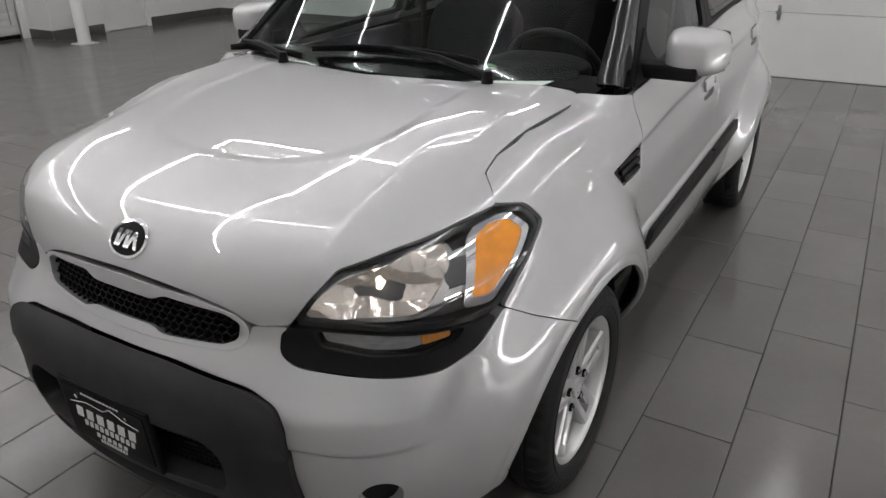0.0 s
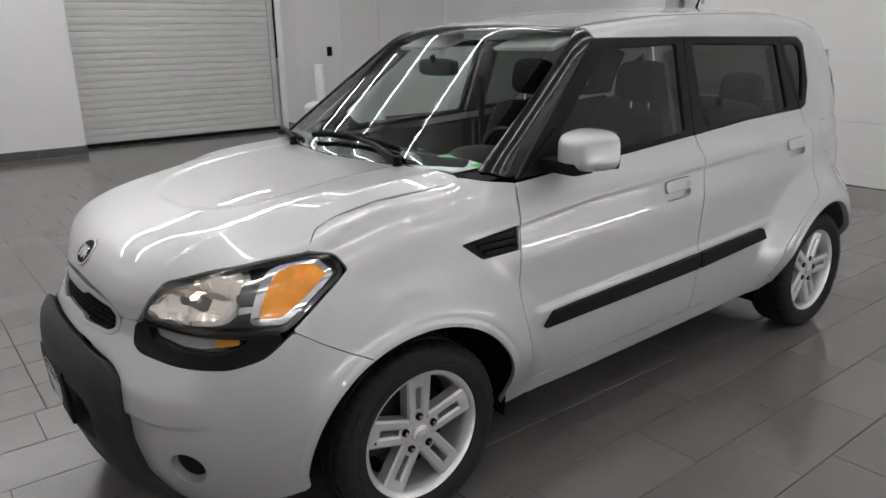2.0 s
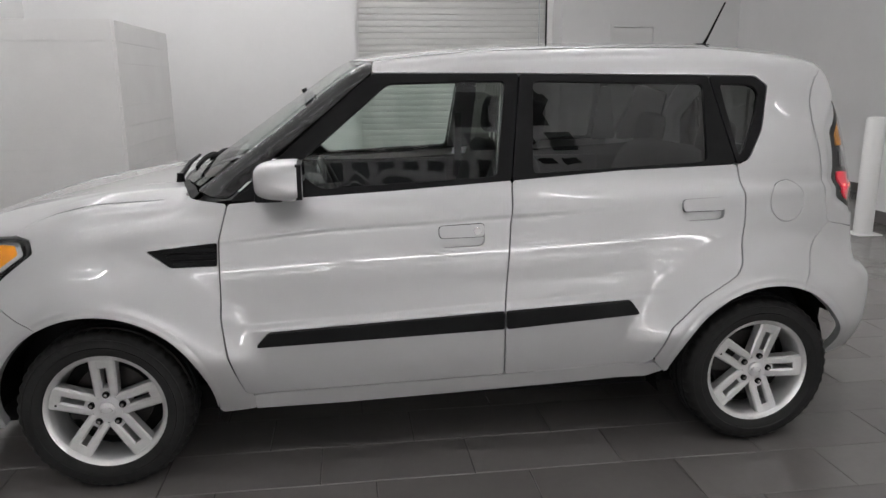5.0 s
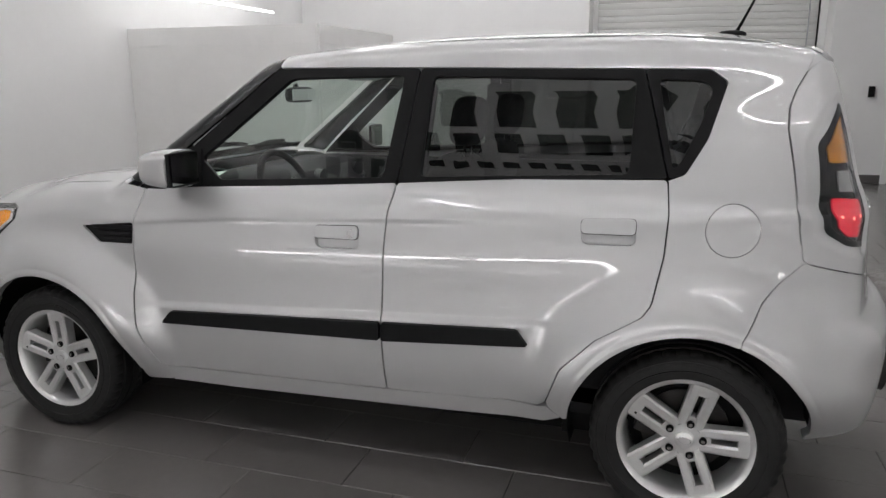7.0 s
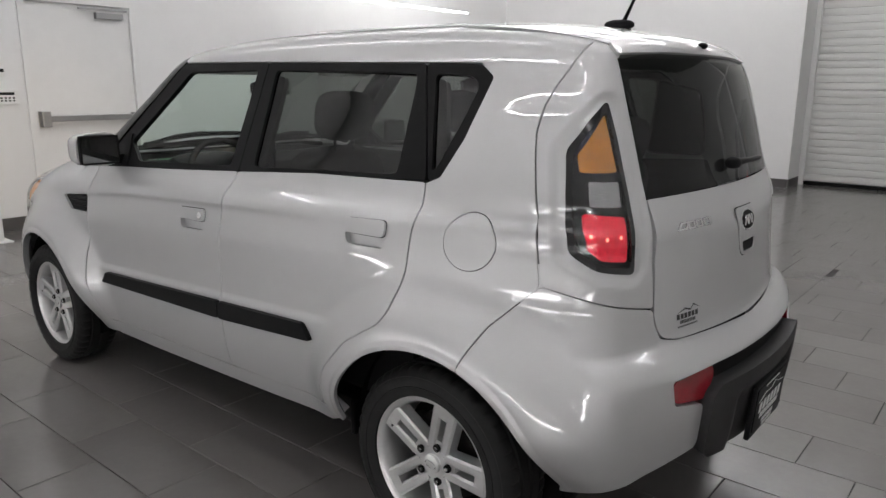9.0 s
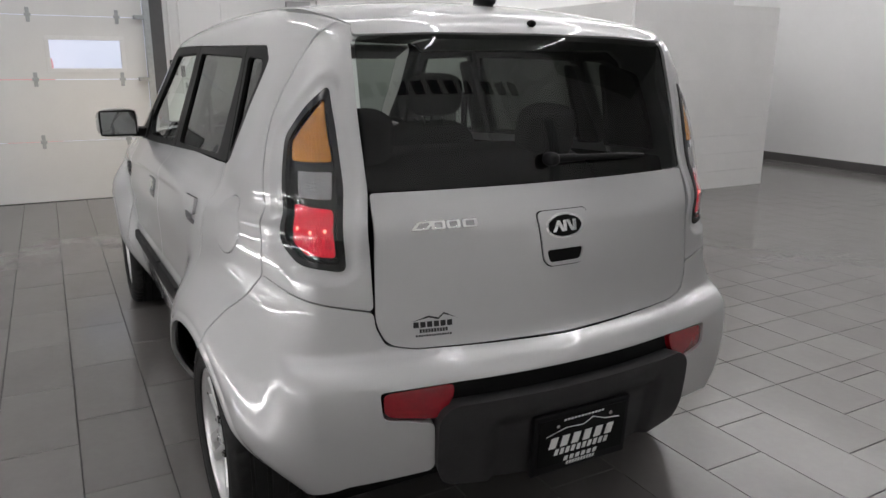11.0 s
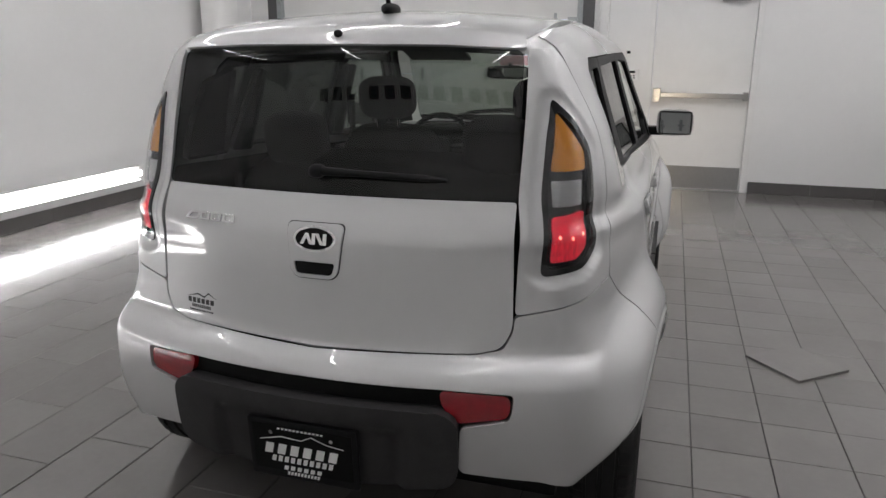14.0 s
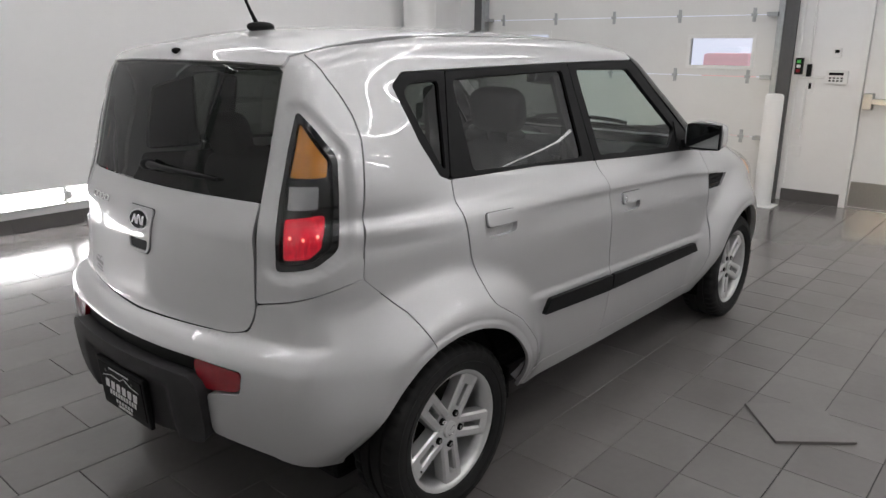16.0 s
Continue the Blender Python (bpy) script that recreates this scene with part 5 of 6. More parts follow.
refl = [(-1.90, 0.562, 0.641), (-1.93, 0.373, 0.653), (-1.93, 0.378, 0.615), (-1.93, 0.42, 0.563), (-1.90, 0.556, 0.581)]
pair("rear_reflector", skin("wrap_rear", view_of(refl, "wrap_rear"), off=-0.006, step=0.02, depth=0.02, r=0.008), RED, car, "red rear reflector")
slot = [(-1.95, 0, 0.657), (-1.93, 0.40, 0.655), (-1.93, 0.44, 0.56), (-1.95, 0, 0.56)]
half = view_of(slot, "wrap_rear", 0.01)
lay("bumper_slot", skin("wrap_rear", half + [(-u, v, r_) for u, v, r_ in half[::-1] if abs(u) > 1e-6], off=-0.022, step=0.03, depth=0), DARK_PLASTIC, car, "dark slot between the reflectors")
rins = [(-1.955, 0, 0.606), (-1.935, 0.385, 0.604), (-1.93, 0.424, 0.575), (-1.92, 0.426, 0.43), (-1.91, 0.40, 0.385), (-1.93, 0.09, 0.345), (-1.93, 0, 0.342)]
half = view_of(rins, "wrap_rear", 0.03)


def rear_lip(V):
    return 0.028 - 0.018 * smooth(0.56, 0.53, V[:, 1]) * smooth(0.27, 0.24, np.abs(V[:, 0]))


lay("rear_insert", skin("wrap_rear", half + [(-u, v, r_) for u, v, r_ in half[::-1] if abs(u) > 1e-6], step=0.018, r=0.025, depth=0.05, dish=rear_lip), GREY_TRIM, car, "charcoal plastic rear bumper insert")
TAILLAMP = [(-1.635, 0.572, 1.388), (-1.67, 0.57, 1.29), (-1.72, 0.575, 1.14), (-1.78, 0.605, 0.935), (-1.70, 0.70, 0.952), (-1.628, 0.725, 0.995), (-1.567, 0.67, 1.15), (-1.545, 0.645, 1.26), (-1.585, 0.60, 1.34)]
tp = [at_side(-1.573, 0.902)] + [at_side(x, z) for x, z in off_x(dense(TAIL_SEAM, 4)[1:], -G)] + [at_side(-1.583, 1.505), at_tail(0.515, 1.505), at_tail(0.5275, 1.33), at_tail(0.5275, 1.13), at_tail(0.5365, 0.834), at_tail(0.60, 0.846), at_tail(0.66, 0.859)]
tl_v = view_of(TAILLAMP, "wrap_rear", 0.02)
TL_EDGE = np.array([tuple(p) for p in resample(rounded(tl_v, 0.02), 0.008)])


def lamp_well(V):
    """The panel falls back towards the tail lamp."""
    d = np.sqrt(((V[:, None, 0] - TL_EDGE[None, :, 0]) * 0.8) ** 2 + (V[:, None, 1] - TL_EDGE[None, :, 1]) ** 2).min(1)
    return -0.011 * smooth(0.030, 0.014, d)


panels = pair("tail_panel", skin("wrap_rear", view_of(tp, "wrap_rear", 0.015), [(tl_v, 0.02)], step=0.011, r=0.012, dish=lamp_well), PAINT, car)
tails = pair("tail_lamp", skin("wrap_rear", tl_v, off=-0.022, step=0.02, depth=0.02), GLOSS_BLACK, panels, "dark tail lamp housing")
bord = view_of([(-1.632, 0.578, 1.36), (-1.67, 0.582, 1.28), (-1.715, 0.587, 1.14), (-1.775, 0.615, 0.952), (-1.70, 0.692, 0.966), (-1.642, 0.715, 1.005), (-1.583, 0.667, 1.15), (-1.563, 0.645, 1.25), (-1.597, 0.61, 1.318)], "wrap_rear", 0.02)
pair("lamp_border", skin("wrap_rear", tl_v, [(bord, 0.02)], off=-0.008, step=0.014, depth=0.012), GLOSS_BLACK, tails, "black tail lamp border")
pair("turn_signal", skin("wrap_rear", view_of([(-1.63, 0.58, 1.352), (-1.69, 0.588, 1.205), (-1.593, 0.655, 1.205), (-1.578, 0.645, 1.25), (-1.608, 0.608, 1.31)], "wrap_rear", 0.008), off=-0.015, step=0.014, depth=0.01), AMBER_REAR, tails, "amber turn signal lens")
pair("reverse_lamp", skin("wrap_rear", view_of([(-1.615, 0.645, 1.18), (-1.695, 0.59, 1.18), (-1.712, 0.60, 1.118), (-1.63, 0.655, 1.115)], "wrap_rear", 0.006), off=-0.015, step=0.014, depth=0.01), CLEAR_LENS, tails, "clear ribbed reversing lamp")
red_v = view_of([(-1.622, 0.672, 1.092), (-1.718, 0.60, 1.092), (-1.762, 0.622, 0.97), (-1.705, 0.682, 0.978), (-1.668, 0.70, 1.004)], "wrap_rear", 0.01)
pair("brake_lamp", skin("wrap_rear", red_v, off=-0.014, step=0.014, depth=0.012), RED_LIT, tails, "glowing red brake lamp lens")
for q in ((-1.66, 0.68, 1.045), (-1.695, 0.655, 1.035), (-1.73, 0.63, 1.04)):
    qv = flat([q], "wrap_rear")[0]
    pair("bulb_glow", skin("wrap_rear", oval("wrap_rear", qv, 0.0035, 0.0055, 12), off=-0.013, step=0.01, depth=0.002), RED_HOT, tails)
for o in pair("lens_cover", skin("wrap_rear", bord, off=-0.009, step=0.02, depth=0), LENS, tails, "clear outer lens of the tail lamp"):
    o.visible_shadow = False
tg = [(0, 1.124), (0.522, 1.124, 0.01), (0.531, 0.80), (0.508, 0.745, 0.03), (0.44, 0.731), (0, 0.722)]
tailgate = lay("tailgate", skin("rear", tg + [(-y, z, *r_) for y, z, *r_ in tg[::-1] if y], step=0.03, r=0.02), PAINT, car)
edge = [(0, 1.566), (0.30, 1.555), (0.505, 1.53), (0.512, 1.503), (0.30, 1.512), (0, 1.514)]
pair("roof_corner", skin("rear", [(0.42, 1.575), (0.60, 1.555), (0.60, 1.44), (0.53, 1.44), (0.52, 1.495), (0.42, 1.505)], off=-0.004, step=0.02, depth=0), PAINT, car)
pair("roof_corner", skin("top", [(-1.45, 0.49), (-1.45, 0.60), (-1.60, 0.57), (-1.64, 0.50), (-1.65, 0.40), (-1.58, 0.40)], off=-0.004, step=0.02, depth=0), PAINT, car)
lay("roof_lip", skin("rear", edge + [(-y, z) for y, z in edge[::-1] if y], off=0.006, step=0.02, r=0.01, depth=0.03), PAINT, car)
rg = [(0, 1.516), (0.30, 1.514), (0.508, 1.504, 0.03), (0.523, 1.13, 0.01), (0, 1.13)]
rear_glass = lay("rear_window", skin("rear", rg + [(-y, z, *r_) for y, z, *r_ in rg[::-1] if y], off=-0.002, step=0.05, depth=0.006), REAR_GLASS, tailgate, "dark tinted rear window")

# ---- the car: dark seam liner, wheels and fittings ----
# added dark sheet behind the flanks: blackens the seams and stops light through them
shell = [(0.78, 1.02), (1.40, 0.92), (1.60, 0.74), (1.50, 0.66)] + [(x, z) for x, z, _ in arc(*ARCH_F, 0.40, 58, 182, 14)] + [(0.86, 0.29), (-0.86, 0.31)]
shell += [(x, z) for x, z, _ in arc(*ARCH_R, 0.40, 0, 112, 14)] + [(-1.52, 0.72), (-1.58, 0.88), (-1.46, 1.12), (-1.20, 1.11), (-0.25, 1.07), (0.5, 1.03)]
pair("inner_shell", skin("side", shell, off=-0.024, step=0.05, depth=0.0), DARK_PLASTIC, car)
lay("headliner", skin("top", both([(0.30, 0), (0.25, 0.40), (0.20, 0.50), (-1.45, 0.50), (-1.56, 0.40), (-1.60, 0)]), off=-0.03, step=0.06, depth=0), HEADLINER, car, "pale grey headliner")
part("underbody", box((-1.60, -0.64, 0.19), (1.84, 0.64, 0.30), 0.02), DARK_PLASTIC, car)
part("cabin_floor", box((-1.2, -0.72, 0.30), (0.80, 0.72, 0.34)), INNER, car)
part("engine_bay", box((0.98, -0.58, 0.30), (1.80, 0.58, 0.84)), DARK_PLASTIC, car)
part("luggage_floor", box((-1.72, -0.56, 0.30), (-1.15, 0.56, 0.66)), INNER, car)
for s in (1, -1):
    for cx in AXLES:
        bm = bmesh.new()
        pts = [(cx + 0.392 * math.cos(radians(a)), HUB + 0.392 * math.sin(radians(a))) for a in (range(0, 196, 6) if cx > 0 else range(-15, 181, 6))]
        edge_y = [0.82 if cx > 0 else 0.76 - 0.065 * float(smooth(-1.36, -1.62, x)) for x, z in pts]
        rows2 = [[bm.verts.new((x, 0.42 * s, z)) for x, z in pts], [bm.verts.new((x, y * s, z)) for (x, z), y in zip(pts, edge_y)]]
        for i in range(len(pts) - 1):
            bm.faces.new((rows2[0][i], rows2[0][i + 1], rows2[1][i + 1], rows2[1][i]))
        bm.faces.new(rows2[0])
        part("arch_liner", bm, RUBBER, car)


# added black blocks at the arch ends stand in for the shade under the car
for s in (1, -1):
    for x0 in (-0.880, 0.862):
        part("splash_guard", box((x0, min(0.42 * s, 0.788 * s), 0.255), (x0 + 0.02, max(0.42 * s, 0.788 * s), 0.38), 0.004), RUBBER, car)


def build_wheel():
    W0 = 0.765
    rim = part("wheel", lathe([(0.205, 0.085), (0.216, 0.088), (0.217, 0.078), (0.206, 0.072), (0.198, 0.04), (0.196, -0.085), (0.212, -0.09), (0.212, -0.096), (0.190, -0.09), (0.190, 0.04), (0.196, 0.075)], 72), ALLOY, car, "five-spoke silver alloy wheel", True)
    seg, bm, rings = 132, bmesh.new(), []
    prof = [(0.212, 0.080), (0.218, 0.094), (0.235, 0.101), (0.262, 0.103), (0.285, 0.098), (0.298, 0.088), (0.306, 0.074)]
    groove = [(0.307, 0.052), (0.301, 0.050), (0.301, 0.042), (0.308, 0.040), (0.308, 0.008), (0.301, 0.006), (0.301, -0.006), (0.308, -0.008), (0.308, -0.040), (0.301, -0.042), (0.301, -0.050), (0.307, -0.052)]
    full = prof + groove + [(r, -y) for r, y in prof[::-1]]
    for k in range(seg):
        a = 2 * math.pi * k / seg
        ringv = []
        for i, (r, y) in enumerate(full):
            if k % 3 == 0 and (4 <= i <= 7 or len(full) - 8 <= i <= len(full) - 5):
                r -= 0.0065
            ringv.append(bm.verts.new((r * math.cos(a), y, r * math.sin(a))))
        rings.append(ringv)
    for k in range(seg):
        A, B = rings[k], rings[(k + 1) % seg]
        for i in range(len(full) - 1):
            bm.faces.new((A[i], A[i + 1], B[i + 1], B[i]))
    part("tyre", bm, TYRE, rim, "black road tyre with worn tread", True)
    for r in (0.247, 0.279):
        part("sidewall_rib", lathe([(r, 0.1005 if r > 0.26 else 0.1025), (r + 0.002, 0.1045 if r < 0.26 else 0.1015), (r + 0.004, 0.1005)], 72), TYRE, rim)

    def bar(bm, r0, t0, y0, r1, t1, y1, w, d):
        """A tapered bar: from radius r0, aside t0, face y0, to r1, t1, y1."""
        c = []
        for r, t, y, ww in ((r0, t0, y0, w), (r1, t1, y1, w * 1.12)):
            c += [(r, y - d, t - ww * 0.62), (r, y - 0.006, t - ww * 0.62), (r, y, t - ww * 0.36), (r, y, t + ww * 0.36), (r, y - 0.006, t + ww * 0.62), (r, y - d, t + ww * 0.62)]
        v = [bm.verts.new(p) for p in c]
        for i in range(6):
            j = (i + 1) % 6
            bm.faces.new((v[i], v[j], v[6 + j], v[6 + i]))
        bm.faces.new(v[:6][::-1])
        bm.faces.new(v[6:])
    for k in range(5):
        bm = bmesh.new()
        bar(bm, 0.046, -0.0255, 0.066, 0.197, -0.0285, 0.078, 0.0255, 0.045)
        bar(bm, 0.046, 0.0255, 0.066, 0.197, 0.0285, 0.078, 0.0255, 0.045)
        bar(bm, 0.163, 0.0, 0.0745, 0.201, 0.0, 0.0782, 0.0645, 0.04)
        bar(bm, 0.030, 0.0, 0.062, 0.082, 0.0, 0.064, 0.05, 0.045)
        turn = Matrix.Rotation(radians(-90 + 72 * k), 4, "Y")
        part("spoke", shift(bm, turn), ALLOY, rim)
        at = Vector((0.057 * math.cos(radians(90 - 72 * k)), 0, 0.057 * math.sin(radians(90 - 72 * k))))
        nut = rod(at + Vector((0, 0.058, 0)), at + Vector((0, 0.071, 0)), 0.0125, seg=12)
        part("nut_well", nut, RUBBER, rim)
        part("lug_nut", rod(at + Vector((0, 0.06, 0)), at + Vector((0, 0.0765, 0)), 0.0085, 0.007, seg=6), CHROME, rim)
    part("hub", rod((0, 0.0, 0), (0, 0.066, 0), 0.052, seg=30), ALLOY, rim)
    cap = part("hub_cap", lathe([(0.001, 0.079), (0.020, 0.0785), (0.029, 0.075), (0.031, 0.064), (0.001, 0.064)], 36, False), ALLOY, rim, "round hub cap with an oval mark", True)
    bm = lathe([(0.0185, 0.0785), (0.0195, 0.0798), (0.021, 0.0785)], 30)
    part("cap_oval", shift(bm, Matrix.Diagonal((1, 1, 0.55, 1))), CHROME, rim)
    part("brake_disc", lathe([(0.05, -0.01), (0.142, -0.01), (0.142, -0.03), (0.05, -0.03)], 48), IRON, rim, "grey iron brake disc")
    part("caliper", box((0.06, -0.05, -0.06), (0.155, 0.012, 0.06), 0.012, Matrix.Rotation(0, 4, "Y")), IRON, rim)
    part("hub_back", rod((0, -0.09, 0), (0, -0.035, 0), 0.185, seg=40), RUBBER, rim)
    part("valve", rod((0.178, 0.045, 0.03), (0.172, 0.078, 0.03), 0.006, 0.004, seg=10), RUBBER, rim)
    return rim


wheel = build_wheel()
wheel.matrix_basis = pose(AXLES[0], 0.775, 0.308)
for x, y, rz, spin in ((AXLES[1], 0.765, 0, -16), (AXLES[0], -0.775, 180, 28), (AXLES[1], -0.765, 180, 40)):
    copy_thing(wheel, pose(x, y, 0.308, 0, 0, rz) @ Matrix.Rotation(radians(spin), 4, "Y"))


def lump(centre, half, power=3.2, seg=26, rings=16, cut=None, squash=None):
    """A rounded box: a superellipsoid; cut: flattens all beyond a plane value of x."""
    bm = bmesh.new()
    grid = []
    for i in range(rings + 1):
        v = -math.pi / 2 + math.pi * i / rings
        row = []
        for j in range(seg):
            u = 2 * math.pi * j / seg
            c = lambda t: math.copysign(abs(math.cos(t)) ** (2 / power), math.cos(t))
            s = lambda t: math.copysign(abs(math.sin(t)) ** (2 / power), math.sin(t))
            x, y, z = c(v) * c(u), c(v) * s(u), s(v)
            p = Vector((x * half[0], y * half[1], z * half[2]))
            if cut is not None:
                p.x = max(p.x, cut)
            if squash:
                p = squash(p)
            row.append(bm.verts.new(p + Vector(centre)))
        grid.append(row)
    for a, b in zip(grid, grid[1:]):
        for j in range(seg):
            bm.faces.new((a[j], a[(j + 1) % seg], b[(j + 1) % seg], b[j]))
    bmesh.ops.remove_doubles(bm, verts=bm.verts[:], dist=1e-5)
    return bm


# door mirrors
for k, s in enumerate((1, -1)):
    def mirror_shape(p, s=s):
        q = p.copy()
        q.z *= 1 - 0.10 * max(0, p.y * s / 0.09)
        q.y *= 1 - 0.25 * max(0, p.x / 0.105)
        q.z *= 1 - 0.12 * max(0, p.x / 0.105)
        return q
    mir = part("door_mirror", lump((0.580, 0.905 * s, 1.142), (0.105, 0.094, 0.070), 4.0, 36, 20, -0.045, mirror_shape), PAINT, doors_f[k], "silver door mirror", True)
    part("mirror_border", box((0.520, 0.905 * s - 0.086, 1.080), (0.541, 0.905 * s + 0.082, 1.203), 0.02), BLACK_TRIM, mir)
    glass = box((0.5175, 0.905 * s - 0.079, 1.088), (0.5208, 0.905 * s + 0.075, 1.196), 0.0)
    part("mirror_glass", glass, DIM_MIRROR, mir, "dark mirror glass")
    part("mirror_foot", box((0.59, 0.74 * s if s > 0 else -0.935, 1.068), (0.684, 0.935 if s > 0 else -0.74, 1.112), 0.012), BLACK_TRIM, mir, "black mirror foot")
    tri = prism([(0.78, 1.058), (0.545, 1.068), (0.565, 1.20)], 0.0, 0.012)
    v = shift(tri, Matrix.Translation((0, 0, 0)))
    for vv in v.verts:
        vv.co.y = s * (side_y(vv.co.x, vv.co.z) + (0.004 if vv.co.y > 0.001 else -0.01))
    part("mirror_sail", v, BLACK_TRIM, mir)

# wipers
def on_glass(x, y, off):
    P = onto([(x, y)], "top")
    return Vector((P + slope(P) * off)[0])


wiper_rows = [((1.035, -0.36), (0.955, -0.60), (0.93, -0.70), (1.02, -0.28)), ((1.03, 0.42), (0.99, 0.08), (0.985, -0.26), (0.965, 0.36))]
for pivot, knee, b0, b1 in wiper_rows:
    p0, p1 = on_glass(*pivot, 0.02), on_glass(*knee, 0.045)
    arm = part("wiper", add_sweep(bmesh.new(), [p0, p0 * 0.5 + p1 * 0.5 + Vector((0, 0, 0.012)), p1], [0.012, 0.010, 0.007], 8), BLACK_TRIM, car, "black windscreen wiper", True)
    part("wiper_pivot", rod(p0 - Vector((0, 0, 0.02)), p0 + Vector((0, 0, 0.015)), 0.018, 0.013), BLACK_TRIM, arm)
    n = 10
    pts = [on_glass(b0[0] + (b1[0] - b0[0]) * i / n, b0[1] + (b1[1] - b0[1]) * i / n, 0.022) for i in range(n + 1)]
    part("wiper_blade", add_sweep(bmesh.new(), pts, [0.005] + [0.009] * (n - 1) + [0.005], 8), RUBBER, arm)
    pts = [p - Vector((0, 0, 0.010)) for p in pts]
    part("wiper_rubber", add_sweep(bmesh.new(), pts, 0.005, 6), RUBBER, arm)

# aerial, washer jet, rear wiper
ant = part("aerial_base", lump((-1.36, -0.035, 1.622), (0.055, 0.022, 0.018), 2.4), BLACK_TRIM, car, "black roof aerial", True)
part("aerial_rod", add_sweep(bmesh.new(), [(-1.375, -0.035, 1.630), (-1.40, -0.033, 1.68), (-1.47, -0.03, 1.83)], [0.008, 0.0055, 0.004], 10), RUBBER, ant, "", True)
part("washer_jet", lump((-1.668, 0.0, 1.543), (0.016, 0.011, 0.010), 2.2), RUBBER, car, "black washer jet")


def tail_point(y, z, off):
    P = onto([(y, z)], "rear")
    return Vector((P + slope(P) * off)[0])


pts = [tail_point(0.012 - 0.352 * i / 10, 1.182 - 0.008 * i / 10, 0.028 - 0.012 * abs(i - 3) / 7) for i in range(11)]
rw = part("rear_wiper", add_sweep(bmesh.new(), pts, [0.012, 0.012, 0.011] + [0.009] * 6 + [0.007, 0.003], 10), BLACK_TRIM, tailgate, "black rear wiper", True)
part("wiper_pivot", lump(tuple(tail_point(0.012, 1.182, 0.018)), (0.024, 0.022, 0.019), 2.4), BLACK_TRIM, rw, "", True)
part("wiper_rubber", add_sweep(bmesh.new(), [p + Vector((0.010, 0, -0.004)) for p in pts[3:]], 0.005, 6), RUBBER, rw)


# badges, marks and plates, as plain shapes
def badge(view, y, z, a, b, parent, label):
    o = lay("badge", skin(view, oval(view, (y, z), a, b), off=0.006, step=0.012, depth=0.008), CHROME, parent, label)
    lay("badge_field", skin(view, oval(view, (y, z), a * 0.88, b * 0.83), off=0.0072, step=0.012, depth=0), DARK_PLASTIC, o)
    s = 1 if view == "front" else -1
    for u0, lean in ((-0.5, 0), (-0.26, 0.12), (0.02, 0), (0.24, 0.12), (0.46, -0.12)):
        w = a * 0.075
        mark = [(y + a * (u0 - lean) - w, z - b * 0.42), (y + a * (u0 - lean) + w, z - b * 0.42), (y + a * (u0 + lean) + w, z + b * 0.42), (y + a * (u0 + lean) - w, z + b * 0.42)]
        lay("badge_mark", skin(view, mark, off=0.0088, step=0.02, depth=0.002, r=0.001), CHROME, o)
    return o


badge("front", 0.0, 0.862, 0.061, 0.036, car, "oval chrome badge with a black field")
pad = [(-0.083, 1.052), (0.083, 1.052), (0.068, 0.925), (0.05, 0.908), (-0.05, 0.908), (-0.068, 0.925)]
grip_hole = [(-0.062, 0.952), (0.062, 0.952), (0.052, 0.916), (-0.052, 0.916)]
# no groove is cut: a dark sheet paints its shade round the pad
lay("pad_groove_shade", skin("rear", [(y * 1.05, 0.98 + (z - 0.98) * 1.05) for y, z in pad], off=0.0006, step=0.02, depth=0, r=0.02), DARK_PLASTIC, tailgate)
pd = lay("handle_pad", skin("rear", pad, [(grip_hole, 0.012)], off=0.006, step=0.014, depth=0.006, r=0.02), PAINT, tailgate, "raised silver pad round the tailgate handle")
lay("handle_slot", skin("rear", grip_hole, off=0.0012, step=0.03, depth=0, r=0.012), DARK_PLASTIC, pd)
badge("rear", 0.0, 1.012, 0.062, 0.033, tailgate, "oval chrome badge with a black field")
for u, w, lean in ((0.405, 0.012, 0.02), (0.365, 0.018, 0.0), (0.325, 0.018, 0.0), (0.28, 0.020, 0.0)):
    z0, z1 = 1.032, 1.052
    outer = [(u + w + lean, z0), (u - w, z0), (u - w - lean, z1), (u + w, z1)]
    inner = [(u + w * 0.6 + lean * 0.6, z0 + 0.004), (u - w * 0.6, z0 + 0.004), (u - w * 0.6 - lean * 0.6, z1 - 0.004), (u + w * 0.6, z1 - 0.004)]
    lay("script_mark", skin("rear", outer, [(inner, 0.003)], off=0.004, step=0.01, depth=0.004, r=0.005), CHROME, tailgate, "small chrome script mark")
lay("sticker_ridge", skin("rear", [(0.445, 0.798), (0.40, 0.812), (0.375, 0.805), (0.36, 0.818), (0.325, 0.80), (0.36, 0.813), (0.375, 0.80), (0.40, 0.807)], off=0.0006, step=0.02, depth=0, r=0.001), LETTER, tailgate, "black line sticker")
for z0, z1, y0, y1, n in ((0.782, 0.797, 0.44, 0.335, 6), (0.768, 0.778, 0.425, 0.35, 10), (0.758, 0.763, 0.435, 0.34, 14)):
    for i in range(n):
        a, b = y0 + (y1 - y0) * i / n, y0 + (y1 - y0) * (i + 0.78) / n
        lay("sticker_bar", skin("rear", [(a, z0), (b, z0), (b, z1), (a, z1)], off=0.0006, step=0.03, depth=0, r=0.0004), LETTER, tailgate)


